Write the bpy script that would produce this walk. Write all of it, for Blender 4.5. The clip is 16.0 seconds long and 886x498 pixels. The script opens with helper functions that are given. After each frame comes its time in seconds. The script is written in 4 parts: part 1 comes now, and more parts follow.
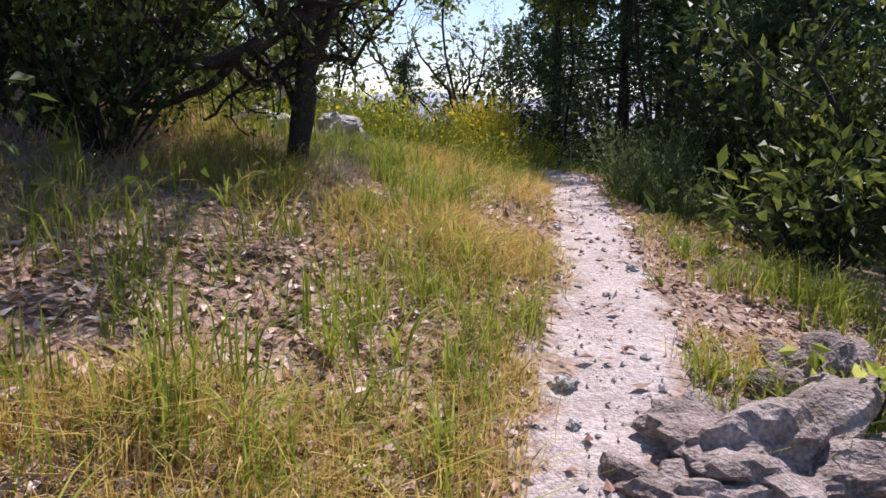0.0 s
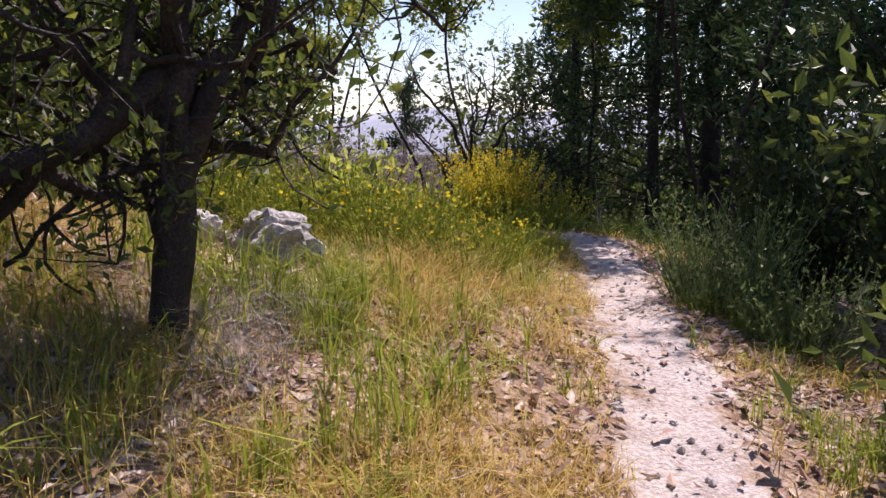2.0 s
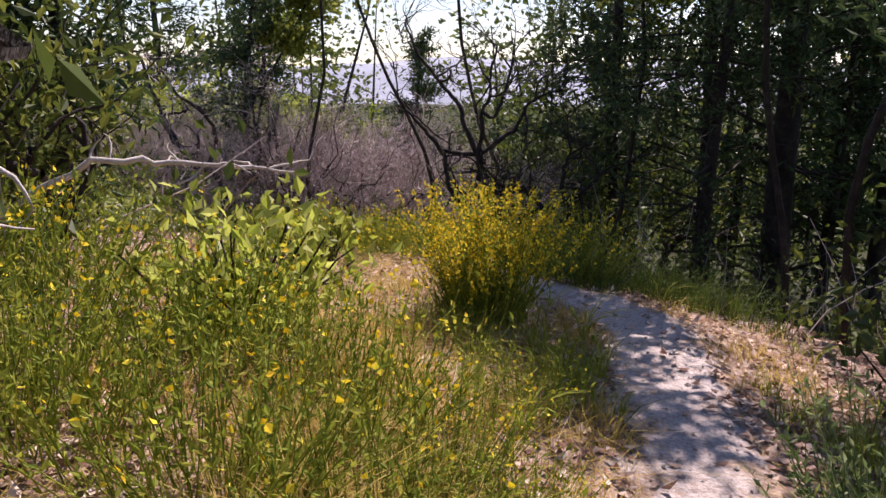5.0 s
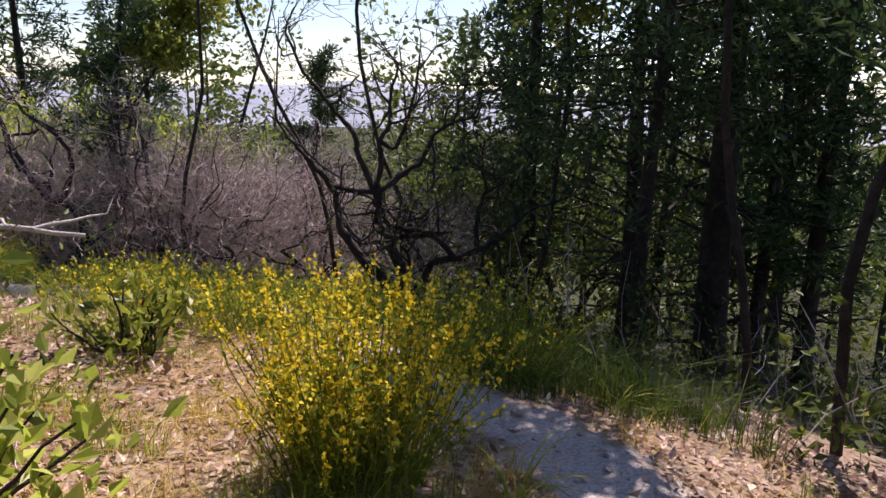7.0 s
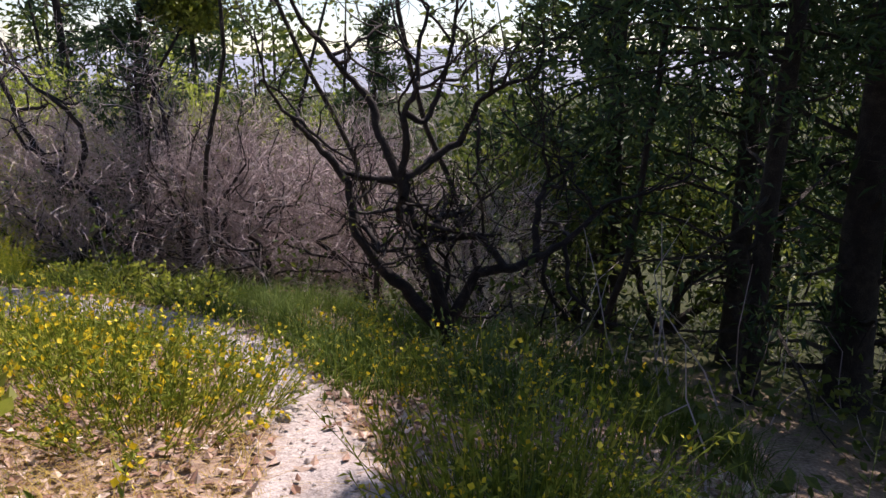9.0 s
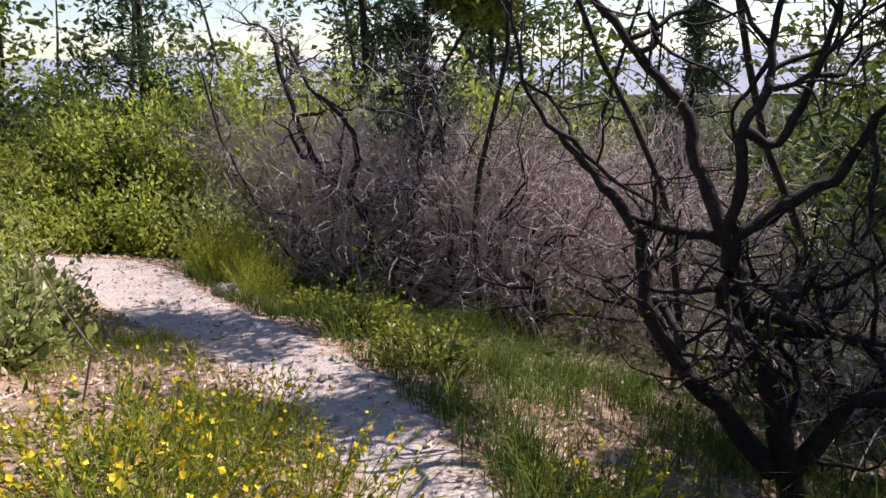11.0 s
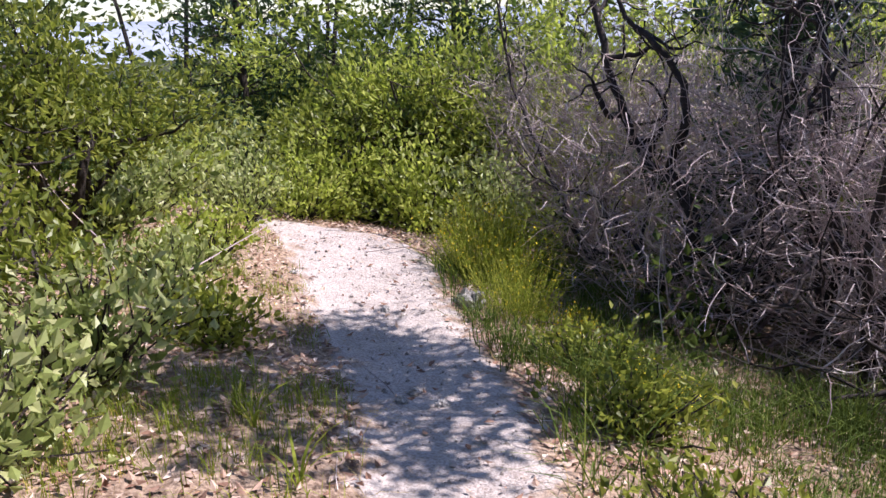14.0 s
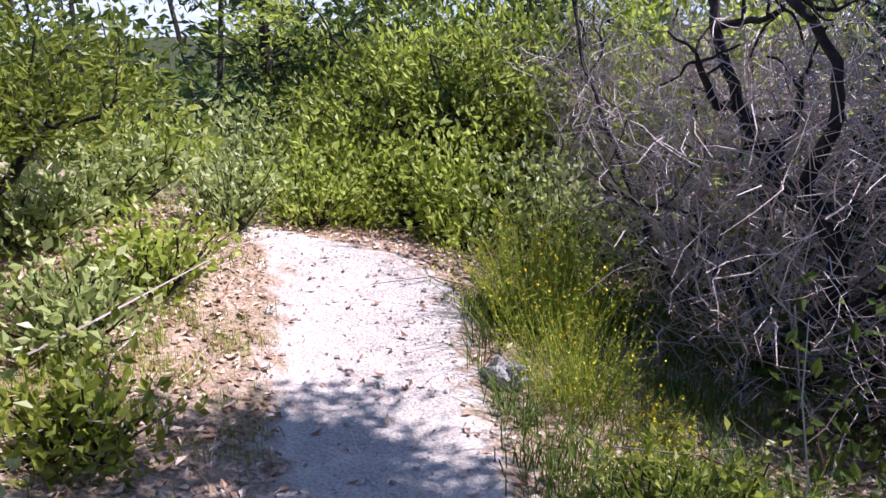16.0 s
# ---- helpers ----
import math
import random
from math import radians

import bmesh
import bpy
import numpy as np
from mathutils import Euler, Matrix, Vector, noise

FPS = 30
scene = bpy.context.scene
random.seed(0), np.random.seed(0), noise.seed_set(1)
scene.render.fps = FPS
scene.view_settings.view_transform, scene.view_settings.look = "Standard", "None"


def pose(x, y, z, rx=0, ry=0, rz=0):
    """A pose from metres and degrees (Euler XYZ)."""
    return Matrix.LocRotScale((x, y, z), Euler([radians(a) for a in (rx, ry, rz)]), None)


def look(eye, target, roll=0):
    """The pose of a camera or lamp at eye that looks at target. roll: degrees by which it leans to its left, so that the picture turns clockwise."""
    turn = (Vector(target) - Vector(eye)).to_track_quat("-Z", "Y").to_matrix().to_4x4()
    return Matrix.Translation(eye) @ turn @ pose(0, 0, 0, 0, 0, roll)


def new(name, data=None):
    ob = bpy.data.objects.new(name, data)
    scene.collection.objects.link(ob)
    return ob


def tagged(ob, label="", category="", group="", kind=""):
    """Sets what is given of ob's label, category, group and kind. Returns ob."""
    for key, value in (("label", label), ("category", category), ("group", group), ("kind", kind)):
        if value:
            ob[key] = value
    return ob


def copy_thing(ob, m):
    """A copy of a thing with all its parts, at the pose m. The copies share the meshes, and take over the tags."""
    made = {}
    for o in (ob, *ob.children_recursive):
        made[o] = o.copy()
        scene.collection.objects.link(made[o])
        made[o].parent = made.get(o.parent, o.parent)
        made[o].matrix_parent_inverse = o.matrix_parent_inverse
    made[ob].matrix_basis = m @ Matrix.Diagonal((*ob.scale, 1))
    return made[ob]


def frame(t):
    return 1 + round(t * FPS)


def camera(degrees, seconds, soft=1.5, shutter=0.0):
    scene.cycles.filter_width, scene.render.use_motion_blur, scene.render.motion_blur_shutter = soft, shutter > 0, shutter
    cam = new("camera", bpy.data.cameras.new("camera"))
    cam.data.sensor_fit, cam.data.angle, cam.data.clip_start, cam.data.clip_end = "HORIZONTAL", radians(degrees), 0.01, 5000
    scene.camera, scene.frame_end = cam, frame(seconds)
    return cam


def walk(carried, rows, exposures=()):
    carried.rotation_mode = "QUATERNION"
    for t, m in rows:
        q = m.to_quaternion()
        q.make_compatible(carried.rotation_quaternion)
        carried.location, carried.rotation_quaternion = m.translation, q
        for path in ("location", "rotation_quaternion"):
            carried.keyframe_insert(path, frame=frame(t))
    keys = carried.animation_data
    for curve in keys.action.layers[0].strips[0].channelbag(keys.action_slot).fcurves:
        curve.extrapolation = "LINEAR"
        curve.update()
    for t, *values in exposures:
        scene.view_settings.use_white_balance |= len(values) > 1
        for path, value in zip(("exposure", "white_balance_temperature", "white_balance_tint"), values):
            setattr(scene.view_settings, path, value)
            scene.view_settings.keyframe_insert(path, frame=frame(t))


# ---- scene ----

# ---------------------------------------------------------------- camera
# seconds, x, y, z, and the three turns in degrees
ROWS = [
    (0.0, 0.000, 0.000, 1.500, 80.00, -0.00, 0.00),
    (0.5, 0.009, 0.596, 1.591, 81.90, 0.08, -0.72),
    (1.0, 0.085, 1.122, 1.672, 82.10, 1.15, -1.52),
    (1.5, 0.153, 1.637, 1.842, 81.40, 1.63, 0.02),
    (2.0, 0.135, 2.158, 1.896, 81.10, 1.47, 0.86),
    (2.5, 0.184, 2.683, 1.973, 81.00, 0.62, 1.21),
    (3.0, 0.279, 3.202, 2.114, 79.91, 0.35, 1.97),
    (3.5, 0.310, 3.776, 2.182, 79.30, 0.06, 1.51),
    (4.0, 0.369, 4.190, 2.274, 77.30, -0.16, 0.84),
    (5.2, 0.440, 5.180, 2.290, 77.60, -0.50, 3.60),
    (6.5, 0.491, 6.221, 2.264, 79.31, -0.70, 5.39),
    (7.0, 0.590, 6.827, 2.276, 79.31, -1.73, -3.28),
    (7.5, 0.672, 7.350, 2.290, 78.05, -0.89, -4.25),
    (8.0, 0.681, 7.843, 2.242, 77.32, -0.78, -3.66),
    (9.2, 1.080, 9.250, 2.220, 76.60, -0.40, 5.00),
    (10.5, 0.799, 10.757, 2.190, 76.93, 0.13, 19.67),
    (11.0, 0.728, 11.222, 2.156, 76.87, 0.62, 25.40),
    (11.5, 0.664, 11.726, 2.089, 76.98, 1.63, 29.89),
    (12.0, 0.575, 12.189, 2.098, 76.96, 1.87, 37.00),
    (12.5, 0.303, 12.726, 2.041, 75.48, 0.18, 38.69),
    (13.0, 0.092, 13.223, 2.016, 75.28, 0.77, 42.94),
    (13.5, -0.153, 13.641, 1.969, 74.73, 1.66, 49.47),
    (14.0, -0.579, 14.038, 1.916, 73.72, 1.87, 51.66),
    (14.5, -0.878, 14.516, 1.865, 72.61, 0.74, 53.28),
    (15.0, -1.234, 14.864, 1.820, 72.36, -0.32, 55.28),
    (15.5, -1.702, 15.167, 1.797, 72.30, 0.72, 55.40),
    (16.0, -2.097, 15.523, 1.724, 72.25, 1.31, 57.01),
]
cam = camera(59.5, 16.0, soft=1.5)
walk(cam, [(r[0], pose(*r[1:])) for r in ROWS], exposures=[(0.0, 0.5, 6250, 25), (3.5, 0.62, 6800, 32), (7.5, 0.58, 6700, 25), (10.0, 0.6, 6650, 23), (12.5, 0.65, 6500, 22), (16.0, 1.0, 5850, 23)])

# ---------------------------------------------------------------- light
SUN_AZ, SUN_EL = 30.0, 54.0   # degrees clockwise from +y, and above the horizon
world = bpy.data.worlds.new("sky")
scene.world = world
world.use_nodes = True
wn = world.node_tree.nodes
sky = wn.new("ShaderNodeTexSky")
sky.sky_type = "NISHITA"
sky.sun_disc = False
sky.sun_elevation = radians(SUN_EL)
sky.sun_rotation = radians(SUN_AZ)
sky.air_density, sky.dust_density, sky.ozone_density = 1.0, 0.2, 2.5
world.node_tree.links.new(sky.outputs[0], wn["Background"].inputs[0])
wn["Background"].inputs[1].default_value = 0.105
sun = new("sun", bpy.data.lights.new("sun", "SUN"))
sun.data.energy, sun.data.angle, sun.data.color = 5.0, radians(0.5), (1.0, 0.95, 0.87)
a, e = radians(SUN_AZ), radians(SUN_EL)
SUNWARD = Vector((math.sin(a) * math.cos(e), math.cos(a) * math.cos(e), math.sin(e)))
sun.matrix_world = look(SUNWARD * 60, (0, 0, 0))


# ---------------------------------------------------------------- materials
def material(name, stops, rough=0.8, scale=6.0, fine=60.0, bump=0.3, translucent=0.0, spec=0.3, use_tone=False, noise_mix=0.5, per_object=0.0):
    """Colour from a ramp over noise of two sizes, or over each piece's own tone."""
    m = bpy.data.materials.new(name)
    m.use_nodes = True
    n, l = m.node_tree.nodes, m.node_tree.links
    bsdf, out = n["Principled BSDF"], n["Material Output"]
    geo = n.new("ShaderNodeNewGeometry")
    big, small = n.new("ShaderNodeTexNoise"), n.new("ShaderNodeTexNoise")
    for node, s in ((big, scale), (small, fine)):
        node.inputs["Scale"].default_value = s
        node.inputs["Detail"].default_value = 4.0
        l.new(geo.outputs["Position"], node.inputs["Vector"])
    mix = n.new("ShaderNodeMix")
    mix.inputs[0].default_value = noise_mix
    l.new(big.outputs[0], mix.inputs[2])
    l.new(small.outputs[0], mix.inputs[3])
    value = mix.outputs[0]
    spread = n.new("ShaderNodeMapRange")
    spread.inputs[1].default_value, spread.inputs[2].default_value = 0.3, 0.7
    l.new(value, spread.inputs[0])
    value = spread.outputs[0]
    if use_tone:
        at = n.new("ShaderNodeAttribute")
        at.attribute_name = "tone"
        m2 = n.new("ShaderNodeMix")
        m2.inputs[0].default_value = 0.72
        l.new(value, m2.inputs[2])
        l.new(at.outputs["Fac"], m2.inputs[3])
        value = m2.outputs[0]
    if per_object:
        info = n.new("ShaderNodeObjectInfo")
        m3 = n.new("ShaderNodeMix")
        m3.inputs[0].default_value = per_object
        l.new(value, m3.inputs[2])
        l.new(info.outputs["Random"], m3.inputs[3])
        value = m3.outputs[0]
    ramp = n.new("ShaderNodeValToRGB")
    els = ramp.color_ramp.elements
    while len(els) < len(stops):
        els.new(0.5)
    for el, (p, c) in zip(els, stops):
        el.position, el.color = p, (*c, 1)
    l.new(value, ramp.inputs[0])
    l.new(ramp.outputs[0], bsdf.inputs["Base Color"])
    bsdf.inputs["Roughness"].default_value = rough
    bsdf.inputs["Specular IOR Level"].default_value = spec
    if bump:
        b = n.new("ShaderNodeBump")
        b.inputs["Strength"].default_value = bump
        b.inputs["Distance"].default_value = 0.02
        l.new(small.outputs[0], b.inputs["Height"])
        l.new(b.outputs[0], bsdf.inputs["Normal"])
    if translucent:
        tr, ms = n.new("ShaderNodeBsdfTranslucent"), n.new("ShaderNodeMixShader")
        l.new(ramp.outputs[0], tr.inputs[0])
        ms.inputs[0].default_value = translucent
        l.new(bsdf.outputs[0], ms.inputs[1])
        l.new(tr.outputs[0], ms.inputs[2])
        l.new(ms.outputs[0], out.inputs[0])
    return m


STRAW = material("straw", [(0.0, (0.24, 0.12, 0.035)), (0.4, (0.50, 0.36, 0.10)), (0.75, (0.66, 0.52, 0.16)), (1.0, (0.78, 0.68, 0.36))], translucent=0.45, use_tone=True, bump=0)
GREEN_GRASS = material("green_grass", [(0.0, (0.08, 0.12, 0.015)), (0.5, (0.24, 0.30, 0.035)), (0.85, (0.44, 0.44, 0.07)), (1.0, (0.6, 0.5, 0.15))], translucent=0.4, use_tone=True, bump=0)
DARK_STEM = material("dark_stem", [(0.0, (0.05, 0.09, 0.025)), (0.6, (0.17, 0.24, 0.08)), (1.0, (0.40, 0.43, 0.22))], translucent=0.35, use_tone=True, bump=0)
GREY_GRASS = material("grey_grass", [(0.0, (0.13, 0.11, 0.10)), (0.6, (0.33, 0.30, 0.27)), (1.0, (0.52, 0.49, 0.45))], use_tone=True, bump=0, translucent=0.15)
# green grass again, with shade put into the ramp
SHADE_GREEN = material("shaded_green_grass", [(0.0, (0.03, 0.055, 0.012)), (0.5, (0.09, 0.14, 0.022)), (0.9, (0.20, 0.25, 0.04)), (1.0, (0.45, 0.40, 0.10))], translucent=0.35, use_tone=True, bump=0)
# lighter grass ramp that imitates sun on the tuft
SUN_TINTED_GRASS = material("sun_tinted_grass", [(0.0, (0.14, 0.19, 0.02)), (0.5, (0.36, 0.42, 0.05)), (1.0, (0.62, 0.60, 0.16))], translucent=0.5, use_tone=True, bump=0)
YELLOW = material("yellow_petal", [(0.0, (0.72, 0.42, 0.01)), (0.5, (0.86, 0.66, 0.03)), (1.0, (0.92, 0.82, 0.10))], translucent=0.35, use_tone=True, bump=0)
LITTER = material("litter", [(0.0, (0.10, 0.045, 0.03)), (0.35, (0.30, 0.17, 0.12)), (0.65, (0.52, 0.37, 0.29)), (1.0, (0.78, 0.67, 0.58))], use_tone=True, bump=0)
LEAF = material("leaf", [(0.0, (0.06, 0.085, 0.012)), (0.5, (0.20, 0.24, 0.03)), (1.0, (0.42, 0.43, 0.08))], rough=0.42, translucent=0.55, use_tone=True, bump=0, spec=0.5)
# bright green leaves, ramp lifted further to stand in for sunlight
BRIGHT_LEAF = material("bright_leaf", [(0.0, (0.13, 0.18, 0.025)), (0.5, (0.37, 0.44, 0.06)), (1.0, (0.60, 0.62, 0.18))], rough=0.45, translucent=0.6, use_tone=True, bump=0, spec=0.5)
PALE_LEAF = material("pale_leaf", [(0.0, (0.12, 0.16, 0.04)), (0.5, (0.34, 0.40, 0.12)), (1.0, (0.62, 0.62, 0.32))], rough=0.4, translucent=0.5, use_tone=True, bump=0, spec=0.5)
NEEDLE = material("needle", [(0.0, (0.018, 0.04, 0.02)), (0.5, (0.05, 0.095, 0.035)), (1.0, (0.13, 0.19, 0.06))], rough=0.6, translucent=0.2, use_tone=True, bump=0)
# leaf colour darkened for shade; the last stop paints a few sunlit leaves
SHADED_LEAF = material("shaded_leaf", [(0.0, (0.015, 0.03, 0.01)), (0.6, (0.05, 0.08, 0.018)), (0.92, (0.09, 0.12, 0.03)), (1.0, (0.28, 0.3, 0.05))], rough=0.5, translucent=0.3, use_tone=True, bump=0)
OAK_LEAF = material("oak_leaf", [(0.0, (0.03, 0.055, 0.014)), (0.6, (0.11, 0.15, 0.03)), (1.0, (0.32, 0.33, 0.06))], rough=0.5, translucent=0.4, use_tone=True, bump=0)
BARK = material("bark", [(0.0, (0.012, 0.009, 0.008)), (0.5, (0.035, 0.026, 0.022)), (1.0, (0.09, 0.07, 0.06))], scale=9, fine=90, bump=0.8)
CHARRED = material("charred_bark", [(0.0, (0.010, 0.008, 0.009)), (0.6, (0.035, 0.026, 0.026)), (1.0, (0.10, 0.075, 0.07))], scale=14, fine=120, bump=0.6)
DEADWOOD = material("dead_twig", [(0.0, (0.10, 0.065, 0.065)), (0.5, (0.44, 0.35, 0.35)), (1.0, (0.74, 0.66, 0.64))], use_tone=True, bump=0)
BLEACHED = material("bleached_wood", [(0.0, (0.25, 0.22, 0.20)), (0.5, (0.48, 0.44, 0.41)), (1.0, (0.68, 0.64, 0.60))], scale=10, fine=150, bump=0.5)
LEDGE_ROCK = material("ledge_rock", [(0.0, (0.05, 0.035, 0.03)), (0.4, (0.20, 0.155, 0.135)), (0.75, (0.36, 0.30, 0.27)), (1.0, (0.56, 0.50, 0.46))], scale=6, fine=60, bump=1.0, per_object=0.1)
ROCK = material("rock", [(0.0, (0.10, 0.09, 0.085)), (0.35, (0.32, 0.30, 0.28)), (0.7, (0.52, 0.49, 0.47)), (1.0, (0.68, 0.65, 0.62))], scale=7, fine=70, bump=0.9, per_object=0.15)
PEBBLE = material("pebble", [(0.0, (0.16, 0.13, 0.12)), (0.5, (0.40, 0.35, 0.32)), (1.0, (0.66, 0.61, 0.57))], use_tone=True, bump=0.3)
# distance haze is mixed into this pale blue-grey
FAR = material("hazed_hill", [(0.0, (0.22, 0.25, 0.31)), (0.5, (0.30, 0.33, 0.39)), (1.0, (0.38, 0.40, 0.45))], scale=0.02, fine=0.15, bump=0)


def ground_material():
    m = bpy.data.materials.new("trail_and_litter")
    m.use_nodes = True
    n, l = m.node_tree.nodes, m.node_tree.links
    bsdf = n["Principled BSDF"]
    bsdf.inputs["Roughness"].default_value = 0.95
    bsdf.inputs["Specular IOR Level"].default_value = 0.1
    geo = n.new("ShaderNodeNewGeometry")

    def noise_at(s, detail=5.0):
        t = n.new("ShaderNodeTexNoise")
        t.inputs["Scale"].default_value, t.inputs["Detail"].default_value = s, detail
        l.new(geo.outputs["Position"], t.inputs["Vector"])
        return t.outputs[0]

    def ramp(v, stops):
        r = n.new("ShaderNodeValToRGB")
        while len(r.color_ramp.elements) < len(stops):
            r.color_ramp.elements.new(0.5)
        for el, (p, c) in zip(r.color_ramp.elements, stops):
            el.position, el.color = p, (*c, 1)
        l.new(v, r.inputs[0])
        return r.outputs[0]

    def mixed(fac, x, y):
        q = n.new("ShaderNodeMix")
        q.data_type = "RGBA"
        if isinstance(fac, float):
            q.inputs[0].default_value = fac
        else:
            l.new(fac, q.inputs[0])
        l.new(x, q.inputs[6])
        l.new(y, q.inputs[7])
        return q.outputs[2]

    def calc(op, x, y):
        q = n.new("ShaderNodeMath")
        q.operation, q.use_clamp = op, False
        for s, v in zip(q.inputs, (x, y)):
            if isinstance(v, (int, float)):
                s.default_value = v
            else:
                l.new(v, s)
        return q.outputs[0]

    dust = mixed(0.45, ramp(noise_at(5.0), [(0.3, (0.33, 0.27, 0.245)), (0.7, (0.54, 0.47, 0.44))]),
                 ramp(noise_at(55.0), [(0.33, (0.20, 0.155, 0.135)), (0.6, (0.62, 0.56, 0.53))]))
    soil = mixed(0.5, ramp(noise_at(3.0), [(0.3, (0.16, 0.095, 0.065)), (0.7, (0.42, 0.30, 0.22))]),
                 ramp(noise_at(38.0), [(0.35, (0.06, 0.036, 0.026)), (0.65, (0.56, 0.43, 0.33))]))
    at = n.new("ShaderNodeAttribute")
    at.attribute_name = "trail"
    wob = calc("MULTIPLY", calc("SUBTRACT", noise_at(5.0, 8.0), 0.5), 2.0)
    fac = n.new("ShaderNodeMapRange")
    fac.interpolation_type = "SMOOTHSTEP"
    fac.inputs[1].default_value, fac.inputs[2].default_value = 0.30, 0.72
    l.new(calc("ADD", at.outputs["Fac"], wob), fac.inputs[0])
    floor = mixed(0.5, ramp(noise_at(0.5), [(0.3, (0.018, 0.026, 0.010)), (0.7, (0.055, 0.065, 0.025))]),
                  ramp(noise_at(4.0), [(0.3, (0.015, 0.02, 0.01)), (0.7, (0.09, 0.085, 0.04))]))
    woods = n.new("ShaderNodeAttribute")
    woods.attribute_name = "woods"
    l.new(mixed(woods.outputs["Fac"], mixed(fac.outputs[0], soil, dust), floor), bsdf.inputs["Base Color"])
    b = n.new("ShaderNodeBump")
    b.inputs["Strength"].default_value, b.inputs["Distance"].default_value = 0.9, 0.02
    l.new(calc("ADD", noise_at(24.0), calc("MULTIPLY", noise_at(90.0), 0.5)), b.inputs["Height"])
    l.new(b.outputs[0], bsdf.inputs["Normal"])
    return m


GROUND = ground_material()

# ---------------------------------------------------------------- shape of the land
# the trail's middle line: x, y, z, half width
TRAIL = [(0.2, -8, -1.1, 0.3), (0.2, -3, -0.45, 0.3), (0.25, 0, 0.02, 0.25), (0.45, 2.2, 0.36, 0.22), (0.7, 3.05, 0.49, 0.32), (0.88, 4.05, 0.62, 0.24),
         (1.03, 5.5, 0.72, 0.25), (1.15, 6.45, 0.76, 0.26), (1.3, 7.8, 0.76, 0.27), (1.42, 8.7, 0.75, 0.26), (1.5, 9.7, 0.73, 0.30),
         (1.42, 10.3, 0.72, 0.34), (0.95, 10.8, 0.71, 0.25), (0.55, 11.4, 0.68, 0.24), (0.25, 12.3, 0.58, 0.20), (-0.35, 13.7, 0.37, 0.24),
         (-1.65, 15.0, 0.12, 0.36), (-2.75, 15.85, -0.10, 0.44), (-4.3, 16.8, -0.28, 0.50), (-5.2, 17.1, -0.36, 0.52), (-6.2, 17.6, -0.36, 0.60),
         (-7.1, 18.0, -0.34, 0.75), (-7.9, 18.0, -0.28, 0.45), (-8.6, 17.7, -0.2, 0.12), (-9.5, 17.3, -0.1, 0.02), (-12.0, 15.5, 0.3, 0.02)]


def densify(rows, step=0.12):
    rows = np.array(rows, float)
    s = np.r_[0, np.cumsum(np.hypot(*np.diff(rows[:, :2], axis=0).T))]
    q = np.arange(0, s[-1], step)
    out = np.stack([np.interp(q, s, rows[:, k]) for k in range(4)], 1)
    ker = np.ones(9) / 9
    for k in range(4):
        out[:, k] = np.convolve(np.pad(out[:, k], 4, mode="edge"), ker, "valid")
    return out


SPINE = densify(TRAIL)
TANG = np.gradient(SPINE[:, :2], axis=0)
TANG /= np.linalg.norm(TANG, axis=1)[:, None]


def fbm(x, y, seed=0, octaves=4, freq=1.0):
    """Cheap smooth waves in place of noise, summed over turned sines."""
    r = np.random.RandomState(seed)
    out, amp = np.zeros_like(x), 1.0
    for _ in range(octaves):
        for _ in range(3):
            th, ph = r.uniform(0, 6.28), r.uniform(0, 6.28)
            out += amp / 3 * np.sin(freq * (x * np.cos(th) + y * np.sin(th)) + ph + 1.7 * np.sin(freq * 0.6 * (x * np.sin(th) - y * np.cos(th)) + ph))
        freq, amp = freq * 2.1, amp * 0.5
    return out


def land(x, y):
    """Height of the ground, distance from the trail's middle (left is positive) and the trail's half width there."""
    x, y = np.atleast_1d(np.asarray(x, float)), np.atleast_1d(np.asarray(y, float))
    z, side, half = np.empty_like(x), np.empty_like(x), np.empty_like(x)
    for i in range(0, len(x), 20000):
        sl = slice(i, i + 20000)
        dx, dy = x[sl, None] - SPINE[None, :, 0], y[sl, None] - SPINE[None, :, 1]
        d2 = dx * dx + dy * dy
        k = d2.argmin(1)
        dm = np.sqrt(d2[np.arange(len(k)), k])
        w = np.exp(-(d2 - (dm * dm)[:, None]) / (0.15 + 0.5 * dm * dm)[:, None])
        w /= w.sum(1)[:, None]
        sgn = np.sign(TANG[k, 0] * dy[np.arange(len(k)), k] - TANG[k, 1] * dx[np.arange(len(k)), k])
        z[sl], side[sl], half[sl] = w @ SPINE[:, 2], sgn * dm, SPINE[k, 3]
    left = np.clip(side - half * 0.8, 0, None)
    right = np.clip(-side - half * 0.8, 0, None)
    steep = np.interp(y, [-5, 5.5, 7.5, 9.0, 11, 14, 18], [0.32, 0.32, 0.24, 0.13, 0.08, 0.22, 0.22])
    z = z + 7 * steep * (1 - np.exp(-left / 7)) + 0.012 * np.minimum(left, 60)
    z = z - 18 * (1 - np.exp(-right * 0.30 / 18))
    rough = np.clip((np.abs(side) - half * 0.7) * 1.4, 0.12, 1)
    z = z + rough * (0.05 * fbm(x, y, 3, 4, 2.2)) + 0.012 * fbm(x, y, 5, 3, 9.0) + np.clip(np.abs(side) / 30, 0, 1) * 0.6 * fbm(x, y, 8, 3, 0.12)
    return z, side, half


def height(x, y):
    return float(land([x], [y])[0][0])


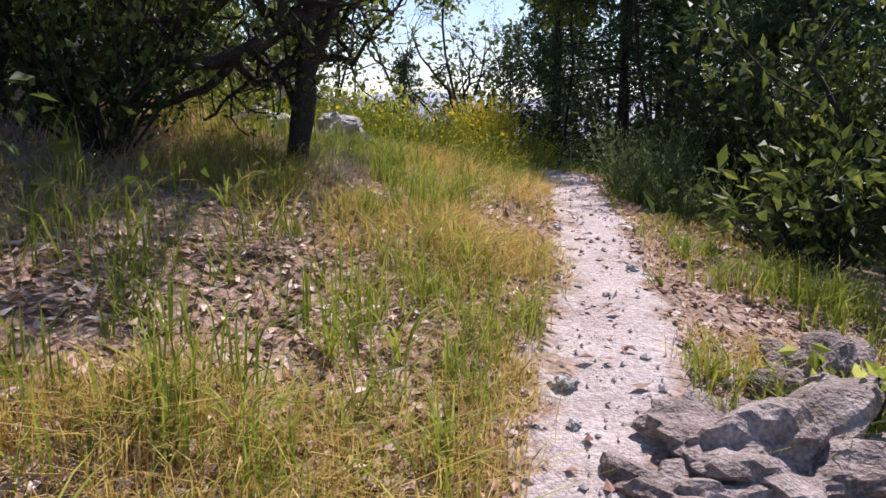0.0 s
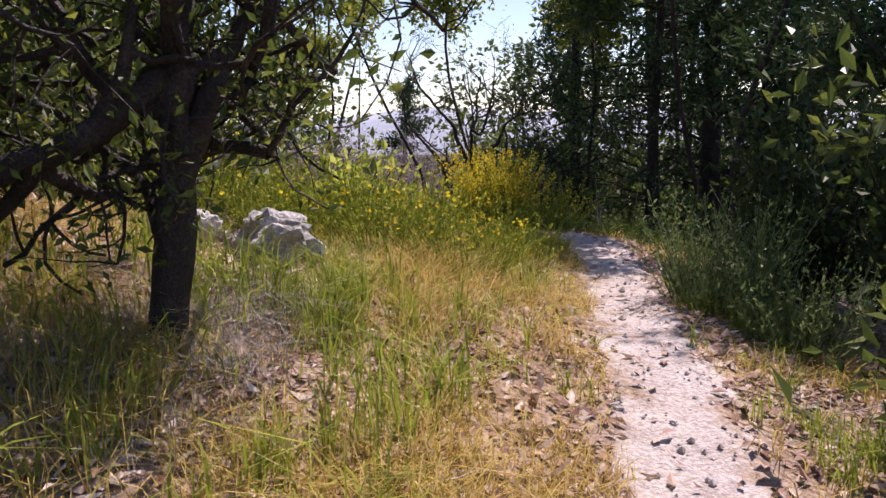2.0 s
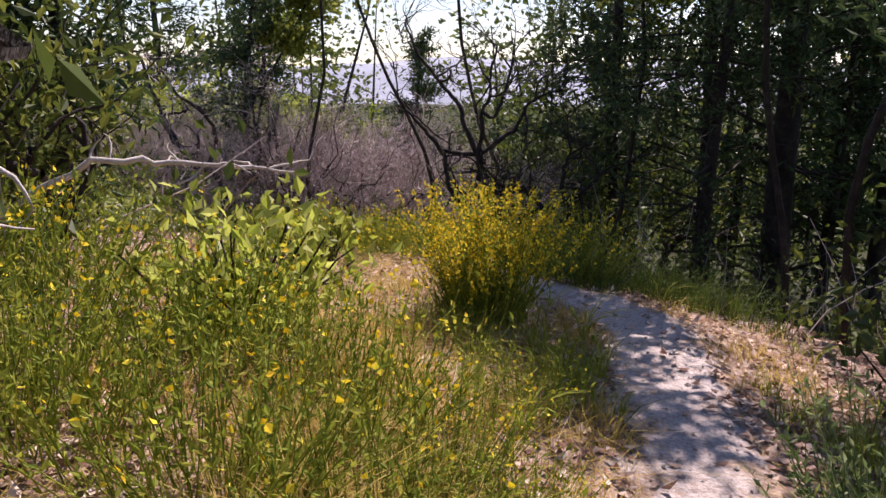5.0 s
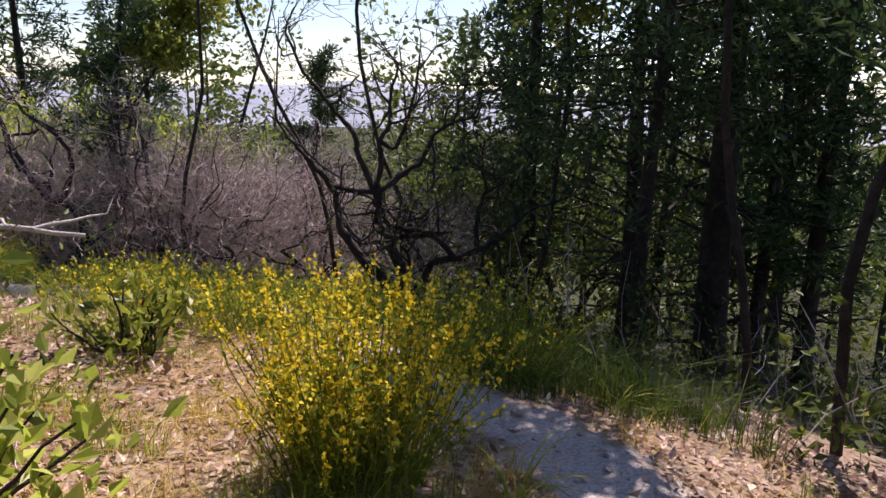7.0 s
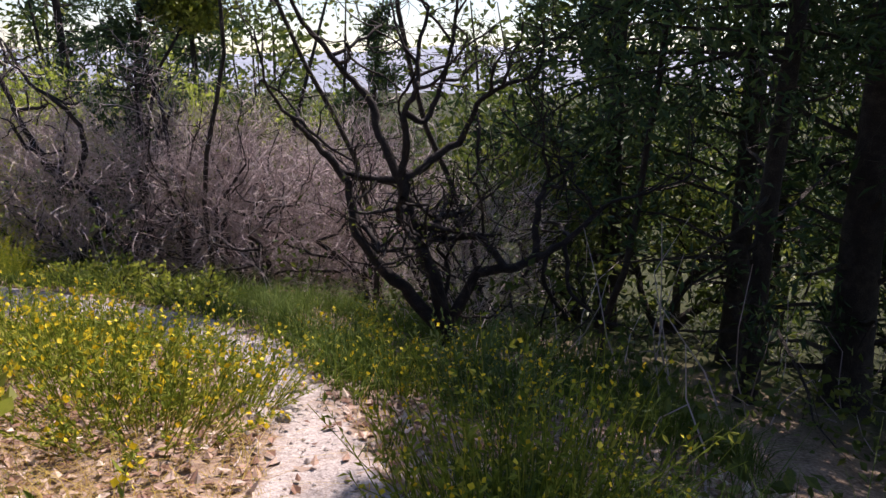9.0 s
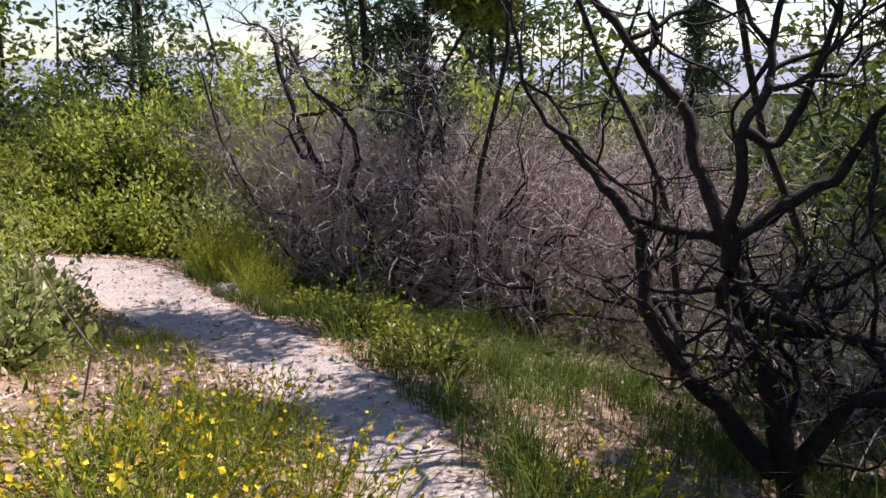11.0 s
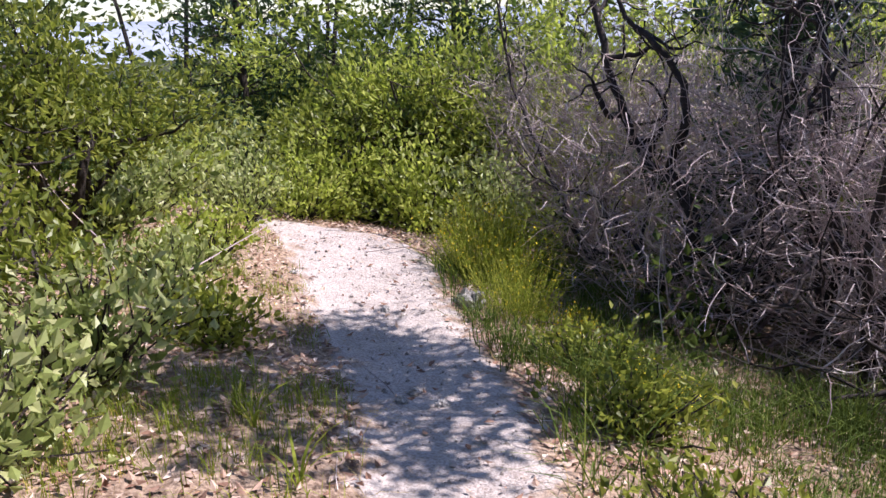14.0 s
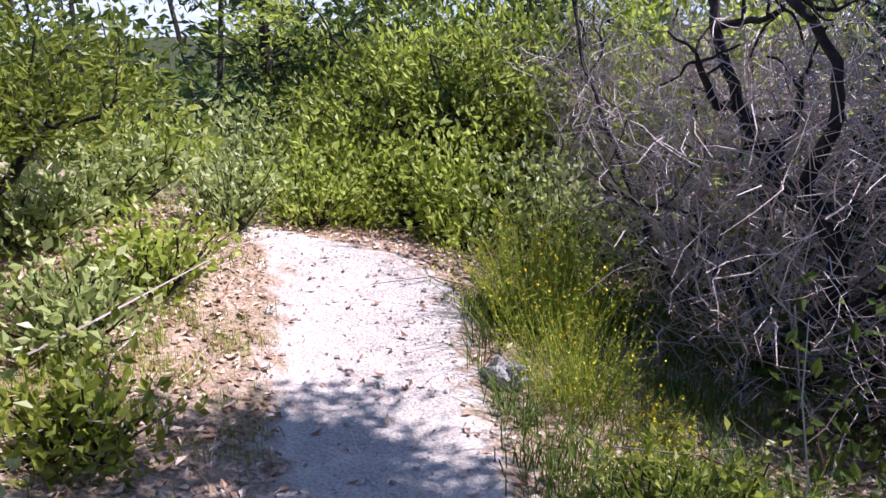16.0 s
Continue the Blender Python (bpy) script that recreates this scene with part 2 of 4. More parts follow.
# ---------------------------------------------------------------- mesh makers
class Soup:
    """Triangles and quads with a tone for each corner, gathered and made into one mesh."""

    def __init__(self):
        self.v, self.q, self.t, self.tone, self.n = [], [], [], [], 0

    def add(self, v, quads=None, tris=None, tone=0.5):
        v = np.asarray(v, float).reshape(-1, 3)
        self.v.append(v)
        self.tone.append(np.broadcast_to(np.asarray(tone, float), (len(v),)))
        if quads is not None and len(quads):
            self.q.append(np.asarray(quads) + self.n)
        if tris is not None and len(tris):
            self.t.append(np.asarray(tris) + self.n)
        self.n += len(v)

    def tube(self, pts, radii, sides=5, tone=0.5):
        pts, radii = np.asarray(pts, float), np.asarray(radii, float)
        tan = np.gradient(pts, axis=0)
        tan /= np.linalg.norm(tan, axis=1)[:, None] + 1e-9
        ref = np.array([0.31, 0.17, 0.93]) if abs(tan[0][2]) < 0.8 else np.array([0.93, 0.2, 0.3])
        u = np.cross(tan, ref)
        u /= np.linalg.norm(u, axis=1)[:, None] + 1e-9
        w = np.cross(tan, u)
        ang = np.arange(sides) * 2 * np.pi / sides
        ring = pts[:, None] + radii[:, None, None] * (np.cos(ang)[None, :, None] * u[:, None] + np.sin(ang)[None, :, None] * w[:, None])
        i, j = np.meshgrid(np.arange(len(pts) - 1), np.arange(sides), indexing="ij")
        a, b = i * sides + j, i * sides + (j + 1) % sides
        self.add(ring, quads=np.stack([a, b, b + sides, a + sides], -1).reshape(-1, 4), tone=tone)

    def blades(self, base, lean, tall, wide, tone, curl=0.5):
        """Tapered, bent blades: three corners pairs deep."""
        n = len(base)
        up = np.array([0, 0, 1.0])
        side = np.cross(lean + up * 0.001, up)
        side /= np.linalg.norm(side, axis=1)[:, None] + 1e-9
        sway = np.random.uniform(-1.2, 1.2, n)
        side = side * np.cos(sway)[:, None] + lean / (np.linalg.norm(lean, axis=1)[:, None] + 1e-9) * np.sin(sway)[:, None]
        mid = base + (up * 0.55 + lean * 0.28) * tall[:, None]
        tip = base + (up * (1 - curl * 0.35) + lean * (0.9 + curl * 0.3)) * tall[:, None]
        w = side * wide[:, None]
        v = np.stack([base - w, base + w, mid - w * 0.8, mid + w * 0.8, tip], 1)
        k = np.arange(n)[:, None] * 5
        self.add(v, quads=k + np.array([[0, 1, 3, 2]]), tris=k + np.array([[2, 3, 4]]), tone=np.repeat(tone, 5))

    def leaves(self, pos, axis, size, tone, wide=0.45, fold=0.25):
        """Pointed leaves of two folded halves."""
        n = len(pos)
        axis = axis / (np.linalg.norm(axis, axis=1)[:, None] + 1e-9)
        r = np.random.normal(size=(n, 3))
        side = np.cross(axis, r)
        side /= np.linalg.norm(side, axis=1)[:, None] + 1e-9
        nor = np.cross(axis, side)
        s = size[:, None]
        m = pos + axis * s * 0.45
        v = np.stack([pos, m + side * s * wide * 0.5 + nor * s * fold * 0.4, pos + axis * s, m - side * s * wide * 0.5 + nor * s * fold * 0.4], 1)
        k = np.arange(n)[:, None] * 4
        self.add(v, tris=np.concatenate([k + np.array([[0, 1, 2]]), k + np.array([[0, 2, 3]])]), tone=np.repeat(tone, 4))

    def mesh(self, name, mat, smooth=False):
        v = np.concatenate(self.v)
        q = np.concatenate(self.q) if self.q else np.zeros((0, 4), int)
        t = np.concatenate(self.t) if self.t else np.zeros((0, 3), int)
        me = bpy.data.meshes.new(name)
        me.vertices.add(len(v))
        me.vertices.foreach_set("co", v.ravel())
        loops = np.r_[q.ravel(), t.ravel()].astype(np.int32)
        me.loops.add(len(loops))
        me.loops.foreach_set("vertex_index", loops)
        me.polygons.add(len(q) + len(t))
        start = np.r_[np.arange(len(q)) * 4, len(q) * 4 + np.arange(len(t)) * 3].astype(np.int32)
        me.polygons.foreach_set("loop_start", start)
        me.polygons.foreach_set("use_smooth", np.full(len(q) + len(t), smooth))
        me.update(calc_edges=True)
        at = me.attributes.new("tone", "FLOAT", "POINT")
        at.data.foreach_set("value", np.concatenate(self.tone).astype(np.float32))
        me.materials.append(mat)
        me.validate()
        return me


def part(name, soup, mat, parent, smooth=False, label=""):
    ob = new(name, soup.mesh(name, mat, smooth))
    ob.parent = parent
    return tagged(ob, label, kind="" if smooth else "stuff")


def unit(v):
    return v / (np.linalg.norm(v) + 1e-9)


def limb(start, way, length, r0, r1, wiggle, lift, rs, steps=7):
    """A crooked line that starts one way and wanders."""
    pts, p, w = [start], start.copy(), unit(way)
    for _ in range(steps):
        w = unit(w + rs.normal(0, wiggle, 3) + np.array([0, 0, lift]))
        p = p + w * length / steps
        pts.append(p.copy())
    return np.array(pts), np.linspace(r0, r1, steps + 1), w


def grow(soup, twigs, start, way, length, r0, level, rs, wiggle=0.3, lift=0.05, kids=(3, 4, 4), shrink=0.62, spread=0.8, ends=None, sides=6):
    """A limb and the limbs on it; the last ones go into the twig mesh."""
    pts, rad, w = limb(start, way, length, r0, r0 * 0.55, wiggle, lift, rs, steps=8 if level > 1 else (5 if level else 4))
    fine = level <= 0
    (twigs if fine else soup).tube(pts, rad, 3 if fine else (sides if level > 1 else 4), tone=rs.uniform(0, 1))
    if ends is not None and level <= 1:
        ends.append((pts[len(pts) // 2:], w))
    if level <= 0:
        return
    count = kids[min(level - 1, len(kids) - 1)]
    for k in range(count):
        f = len(pts) - 1 if k == 0 else rs.randint(len(pts) // 3, len(pts))
        out = unit(pts[min(f + 1, len(pts) - 1)] - pts[max(f - 1, 0)] + rs.normal(0, spread, 3))
        grow(soup, twigs, pts[f], out, length * shrink * rs.uniform(0.75, 1.25), max(rad[f] * 0.68, 0.0035), level - 1, rs, wiggle, lift, kids, shrink, spread, ends, sides)


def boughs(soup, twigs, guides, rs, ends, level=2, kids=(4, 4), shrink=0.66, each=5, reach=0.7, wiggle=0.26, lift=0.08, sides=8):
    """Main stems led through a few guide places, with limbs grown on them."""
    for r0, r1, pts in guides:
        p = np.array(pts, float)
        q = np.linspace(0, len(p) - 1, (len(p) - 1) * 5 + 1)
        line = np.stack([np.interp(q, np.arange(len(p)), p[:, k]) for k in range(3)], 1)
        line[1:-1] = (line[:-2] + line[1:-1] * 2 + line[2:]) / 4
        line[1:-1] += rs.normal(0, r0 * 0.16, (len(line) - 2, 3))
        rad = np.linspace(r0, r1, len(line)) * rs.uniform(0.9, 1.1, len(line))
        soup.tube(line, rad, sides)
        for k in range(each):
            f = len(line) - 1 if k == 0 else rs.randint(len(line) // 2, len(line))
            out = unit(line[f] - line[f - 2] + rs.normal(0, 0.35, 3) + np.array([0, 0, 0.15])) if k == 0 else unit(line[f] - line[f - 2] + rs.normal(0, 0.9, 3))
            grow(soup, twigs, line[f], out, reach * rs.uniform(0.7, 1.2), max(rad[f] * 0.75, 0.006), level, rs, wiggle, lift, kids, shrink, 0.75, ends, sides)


def foliage_on(ends, soup, rs, each, size, reach, up=0.3, wide=0.45):
    pos, axis = [], []
    for pts, w in ends:
        k = rs.poisson(each)
        if not k:
            continue
        i = rs.randint(0, len(pts), k)
        pos.append(pts[i] + rs.normal(0, reach, (k, 3)))
        axis.append(w + rs.normal(0, 0.7, (k, 3)) + np.array([0, 0, up]))
    pos, axis = np.concatenate(pos), np.concatenate(axis)
    soup.leaves(pos, axis, rs.uniform(0.6, 1.25, len(pos)) * size, rs.uniform(0, 1, len(pos)), wide=wide)


def thing(name, x, y, label, category, group="", sink=0.0, turn=0.0, scale=1.0):
    ob = new(name)
    ob.matrix_world = pose(x, y, height(x, y) - sink, 0, 0, turn) @ Matrix.Scale(scale, 4)
    return tagged(ob, label, category, group)

# ---------------------------------------------------------------- ground and distance
def axis_steps(lo, hi, fine, far):
    inner = np.arange(lo, hi + fine / 2, fine)
    grow_by, d, out = 1.22, fine, [0.0]
    while out[-1] < far:
        d = min(d * grow_by, 400)
        out.append(out[-1] + d)
    out = np.array(out[1:])
    return np.r_[(lo - out)[::-1], inner, hi + out]


gx, gy = axis_steps(-10.0, 3.5, 0.095, 3500), axis_steps(0.8, 20.0, 0.095, 3500)
GX, GY = np.meshgrid(gx, gy, indexing="ij")
gz, gside, ghalf = land(GX.ravel(), GY.ravel())
ground_soup = Soup()
ii, jj = np.meshgrid(np.arange(len(gx) - 1), np.arange(len(gy) - 1), indexing="ij")
ka = (ii * len(gy) + jj).ravel()
trail_mask = np.clip(1.0 - (np.abs(gside) - ghalf + 0.22) / 0.44, 0, 1)
ground_soup.add(np.stack([GX.ravel(), GY.ravel(), gz], 1), quads=np.stack([ka, ka + len(gy), ka + len(gy) + 1, ka + 1], 1))
ground_me = ground_soup.mesh("ground", GROUND, smooth=True)
tm = ground_me.attributes.new("trail", "FLOAT", "POINT")
tm.data.foreach_set("value", trail_mask.astype(np.float32))
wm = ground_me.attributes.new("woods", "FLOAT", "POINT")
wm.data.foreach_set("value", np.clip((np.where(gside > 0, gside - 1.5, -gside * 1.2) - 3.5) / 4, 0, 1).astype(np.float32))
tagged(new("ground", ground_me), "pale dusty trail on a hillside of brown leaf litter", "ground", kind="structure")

# ridges across the valley, their blue haze painted by the material
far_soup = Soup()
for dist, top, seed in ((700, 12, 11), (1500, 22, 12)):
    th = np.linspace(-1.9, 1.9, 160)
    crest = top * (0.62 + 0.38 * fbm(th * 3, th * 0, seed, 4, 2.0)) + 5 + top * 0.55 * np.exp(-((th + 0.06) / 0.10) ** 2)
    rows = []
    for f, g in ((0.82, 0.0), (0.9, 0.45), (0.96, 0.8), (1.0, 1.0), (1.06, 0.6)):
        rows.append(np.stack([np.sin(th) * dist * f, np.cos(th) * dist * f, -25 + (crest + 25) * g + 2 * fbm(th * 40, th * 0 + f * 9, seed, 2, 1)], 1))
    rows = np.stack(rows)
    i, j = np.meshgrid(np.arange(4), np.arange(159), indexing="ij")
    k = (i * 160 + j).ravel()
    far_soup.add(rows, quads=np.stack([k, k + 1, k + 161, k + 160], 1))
tagged(new("backdrop", far_soup.mesh("backdrop", FAR, True)), "mountain ridges across the valley, blue haze put into their colour", "mountains", kind="structure")


# ---------------------------------------------------------------- kinds of plants
def pine(x, y, tall, girth, seed, bare=0.3, label="dark pine with a straight trunk and bare lower twigs", scale=1.0, dens=1.0):
    rs = np.random.RandomState(seed)
    ob = thing("pine_tree", x, y, label, "tree", "pines on the slope", sink=0.15)
    trunk, twigs, need = Soup(), Soup(), Soup()
    pts, rad, _ = limb(np.zeros(3), np.array([0, 0, 1.0]), tall, girth, girth * 0.18, 0.02, 0.05, rs, 14)
    rad[0] *= 1.25
    trunk.tube(pts, rad, 12)
    n = int(tall * 8)
    pos, axis = [], []
    for k in range(n):
        f = rs.uniform(0.06, 0.98)
        c = np.array([np.interp(f * 14, np.arange(15), pts[:, a]) for a in range(3)])
        th = rs.uniform(0, 6.28)
        reach = tall * 0.27 * (1.05 - f) ** 0.7 * rs.uniform(0.6, 1.1) * (0.55 if f < bare else 1)
        way = np.array([math.cos(th), math.sin(th), rs.uniform(-0.1, 0.35)])
        bp, br, w = limb(c, way, reach, 0.014 + girth * 0.14 * (1 - f), 0.006, 0.14, -0.01, rs, 6)
        twigs.tube(bp, br, 3)
        for _ in range(5):
            i = rs.randint(1, 7)
            sp, sr, sw = limb(bp[i], w + rs.normal(0, 0.7, 3), reach * rs.uniform(0.15, 0.4), 0.007, 0.003, 0.2, 0.0, rs, 2)
            twigs.tube(sp, sr, 3)
            if f > bare or rs.uniform() < 0.12:
                m = int(32 * dens)
                q = sp[rs.randint(0, 3, m)] + rs.normal(0, 0.10, (m, 3))
                pos.append(q)
                axis.append(sw + rs.normal(0, 0.8, (m, 3)) + np.array([0, 0, 0.3]))
    pos, axis = np.concatenate(pos), np.concatenate(axis)
    need.leaves(pos, axis, rs.uniform(0.09, 0.2, len(pos)) / math.sqrt(dens), rs.uniform(0, 1, len(pos)), wide=0.28)
    part("trunk", trunk, BARK, ob, True)
    part("branches", twigs, BARK, ob)
    part("needles", need, NEEDLE, ob, label="dark green needles in tufts")
    return ob


def broad_tree(x, y, tall, seed, mat, label, name="oak_tree", stems=2, leaf=0.07, each=16, group="trees behind the trail", bark=BARK, spread=0.75, girth=0.1, kids=(3, 4, 4), reach=0.10, lean=0.5):
    rs = np.random.RandomState(seed)
    ob = thing(name, x, y, label, "tree", group, sink=0.1)
    wood, twigs, leafs, ends = Soup(), Soup(), Soup(), []
    for s in range(stems):
        th = 6.28 * s / stems + rs.uniform(0, 1)
        way = np.array([math.cos(th) * lean, math.sin(th) * lean, 1.0])
        grow(wood, twigs, np.zeros(3), way, tall * 0.46, girth * rs.uniform(0.7, 1.1), 3, rs, 0.22, 0.05, kids, 0.62, spread, ends)
    foliage_on(ends, leafs, rs, each, leaf, reach)
    part("trunk", wood, bark, ob, True)
    part("branches", twigs, bark, ob)
    part("foliage", leafs, mat, ob)
    return ob


def tangle(soup, rs, count, wide, tall):
    """Fine bare twigs fanning up and out through a brush's crown."""
    for _ in range(count):
        th, r, f = rs.uniform(0, 6.28), math.sqrt(rs.uniform(0, 1)), rs.uniform(0.12, 0.92)
        reach = wide * (0.35 + 0.65 * math.sin(min(f * 1.5, 1.0) * 1.57))
        p = np.array([math.cos(th) * r * reach, math.sin(th) * r * reach, f * tall])
        way = np.array([math.cos(th) * r, math.sin(th) * r, 0.55]) + rs.normal(0, 0.55, 3)
        pts, rad, _ = limb(p, way, rs.uniform(0.25, 0.75), rs.uniform(0.003, 0.0065), 0.002, 0.34, 0.04, rs, 3)
        soup.tube(pts, rad, 3, tone=np.clip(rs.normal(0.55, 0.25), 0, 1))


def manzanita(x, y, stems, seed, label, name="manzanita", wood_mat=CHARRED, twig_mat=CHARRED, kids=(4, 4, 3), level=3, wiggle=0.26, lift=0.09, few_leaves=0, leaf_mat=OAK_LEAF, group="", shrink=0.66, spread=0.75, sink=0.1, guides=(), gkids=(4, 4), gleaf=0.05, cloud=()):
    """A shrub tree of crooked stems; stems are (way, length, thickness)."""
    rs = np.random.RandomState(seed)
    ob = thing(name, x, y, label, "shrub tree", group, sink=sink)
    wood, twigs, leafs, ends = Soup(), Soup(), Soup(), []
    for way, length, thick in stems:
        grow(wood, twigs, np.zeros(3), np.array(way, float), length, thick, level, rs, wiggle, lift, kids, shrink, spread, ends, 7)
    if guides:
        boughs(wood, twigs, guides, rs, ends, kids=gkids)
    if cloud:
        tangle(twigs, rs, *cloud)
    part("stems", wood, wood_mat, ob, True)
    part("twigs", twigs, twig_mat, ob)
    if few_leaves:
        foliage_on(ends, leafs, rs, few_leaves, gleaf, 0.05)
        part("leaves", leafs, leaf_mat, ob)
    return ob


def leafy_shrub(x, y, wide, tall, seed, mat, label, name="leafy_shrub", leaf=0.09, count=700, stems=26, group="green shrubs by the trail", leaf_wide=0.6):
    rs = np.random.RandomState(seed)
    ob = thing(name, x, y, label, "shrub", group, sink=0.03)
    wood, leafs = Soup(), Soup()
    per = count // stems
    for s in range(stems):
        th, r = rs.uniform(0, 6.28), math.sqrt(rs.uniform(0, 1))
        way = np.array([math.cos(th) * r * wide, math.sin(th) * r * wide, tall * rs.uniform(0.55, 1.0) * (1.15 - 0.45 * r)])
        pts, rad, w = limb(np.array([way[0] * 0.15, way[1] * 0.15, 0]), way, np.linalg.norm(way), 0.011, 0.004, 0.14, 0.02, rs, 6)
        wood.tube(pts, rad, 4)
        i = rs.randint(2, 7, per)
        pos = pts[i] + rs.normal(0, 0.05 + 0.05 * wide, (per, 3))
        axis = unit(way) * 0.6 + rs.normal(0, 0.65, (per, 3)) + np.array([0, 0, 0.25])
        leafs.leaves(pos, axis, rs.uniform(0.6, 1.3, per) * leaf, np.clip(rs.normal(0.5 + 0.08 * (i - 4), 0.25), 0, 1), wide=leaf_wide, fold=0.35)
    part("stems", wood, BARK, ob)
    part("leaves", leafs, mat, ob)
    return ob


def broom(x, y, wide, tall, seed, flower, stem_mat, label, name="flowering_broom", stems=160, flowers=14, group="", lean=0.6, thick=0.0022, leaf_n=7, fsize=1.0):
    """A bush of many thin upright stems, with small leaves and flowers up each stem."""
    rs = np.random.RandomState(seed)
    ob = thing(name, x, y, label, "bush", group, sink=0.02)
    wood, petals, leafs = Soup(), Soup(), Soup()
    for s in range(stems):
        th, r = rs.uniform(0, 6.28), math.sqrt(rs.uniform(0, 1))
        b = np.array([math.cos(th) * r * wide * 0.45, math.sin(th) * r * wide * 0.45, 0])
        h = tall * rs.uniform(0.5, 1.05)
        way = np.array([math.cos(th) * r * lean, math.sin(th) * r * lean, 1.0]) + rs.normal(0, 0.1, 3)
        pts, rad, w = limb(b, way, h, thick * 1.6, thick * 0.6, 0.12, 0.01, rs, 3)
        wood.tube(pts, rad, 3, tone=rs.uniform(0, 1))
        if leaf_n:
            q = rs.uniform(0.15, 1, leaf_n)
            pos = np.stack([np.interp(q * 3, np.arange(4), pts[:, a]) for a in range(3)], 1)
            leafs.leaves(pos, w + rs.normal(0, 0.8, (leaf_n, 3)), rs.uniform(0.02, 0.05, leaf_n), rs.uniform(0, 1, leaf_n), wide=0.35)
        if flowers:
            m = rs.poisson(flowers)
            q = 1 - np.abs(rs.normal(0, 0.22, m))
            pos = np.stack([np.interp(np.clip(q, 0, 1) * 3, np.arange(4), pts[:, a]) for a in range(3)], 1) + rs.normal(0, 0.008, (m, 3))
            petals.leaves(pos, rs.normal(0, 1, (m, 3)) + np.array([0, 0, 0.5]), fsize * rs.uniform(0.012, 0.026, m), rs.uniform(0, 1, m), wide=0.9)
    part("stems", wood, stem_mat, ob)
    if leaf_n:
        part("leaves", leafs, stem_mat, ob)
    if flowers:
        part("flowers", petals, flower, ob, label="small yellow flowers along the stems")
    return ob


def rock(x, y, size, seed, label, sink=0.3, turn=0.0, group="", stretch=(1, 1, 1), detail=4, jag=0.55, name="rock", mat=ROCK):
    bm = bmesh.new()
    bmesh.ops.create_icosphere(bm, subdivisions=detail, radius=1)
    off = Vector((seed * 3.1, seed * 1.7, seed * 0.9))
    for v in bm.verts:
        p = v.co.normalized()
        cell = noise.voronoi(p * 1.3 + off)[0]
        d = 0.75 + jag * (cell[1] - cell[0]) + 0.3 * noise.noise(p * 1.6 + off) + 0.16 * noise.noise(p * 4 + off) + 0.09 * noise.noise(p * 10 + off) + 0.04 * noise.noise(p * 24 + off)
        v.co = Vector((p.x * stretch[0], p.y * stretch[1], p.z * stretch[2])) * d * size
    me = bpy.data.meshes.new(name)
    bm.to_mesh(me)
    bm.free()
    me.materials.append(mat)
    ob = new(name, me)
    ob.matrix_world = pose(x, y, height(x, y) + size * stretch[2] * (1 - sink) * 0.6, 0, 0, turn)
    return tagged(ob, label, "rock", group)


def crown_tree(x, y, stem, tall, wide, seed, label, mat, leaf=0.10, count=2600):
    """A slim tree, bare below, with an uneven crown high up; added for the shade it casts."""
    rs = np.random.RandomState(seed)
    ob = thing("tall_oak", x, y, label, "tree", "tall oaks over the brush", sink=0.1)
    wood, twigs, leafs = Soup(), Soup(), Soup()
    pts, rad, _ = limb(np.zeros(3), np.array([0, 0, 1.0]), stem + tall * 0.5, 0.04, 0.02, 0.11, 0.1, rs, 10)
    wood.tube(pts, rad, 8)
    for k in range(22):
        c = pts[rs.randint(8, 11)]
        way = rs.normal(0, 1, 3) * np.array([1, 1, 0.35]) + np.array([0, 0, 0.15])
        bp, br, w = limb(c, way, wide * rs.uniform(0.5, 1.1), 0.02, 0.006, 0.2, 0.03, rs, 6)
        twigs.tube(bp, br, 4)
        n = count // 22
        i = rs.randint(2, 7, n)
        leafs.leaves(bp[i] + rs.normal(0, 0.16, (n, 3)), w + rs.normal(0, 0.8, (n, 3)), rs.uniform(0.6, 1.3, n) * leaf, rs.uniform(0, 1, n), wide=0.6)
    part("trunk", wood, BARK, ob, True)
    part("branches", twigs, BARK, ob)
    part("foliage", leafs, mat, ob)
    return ob


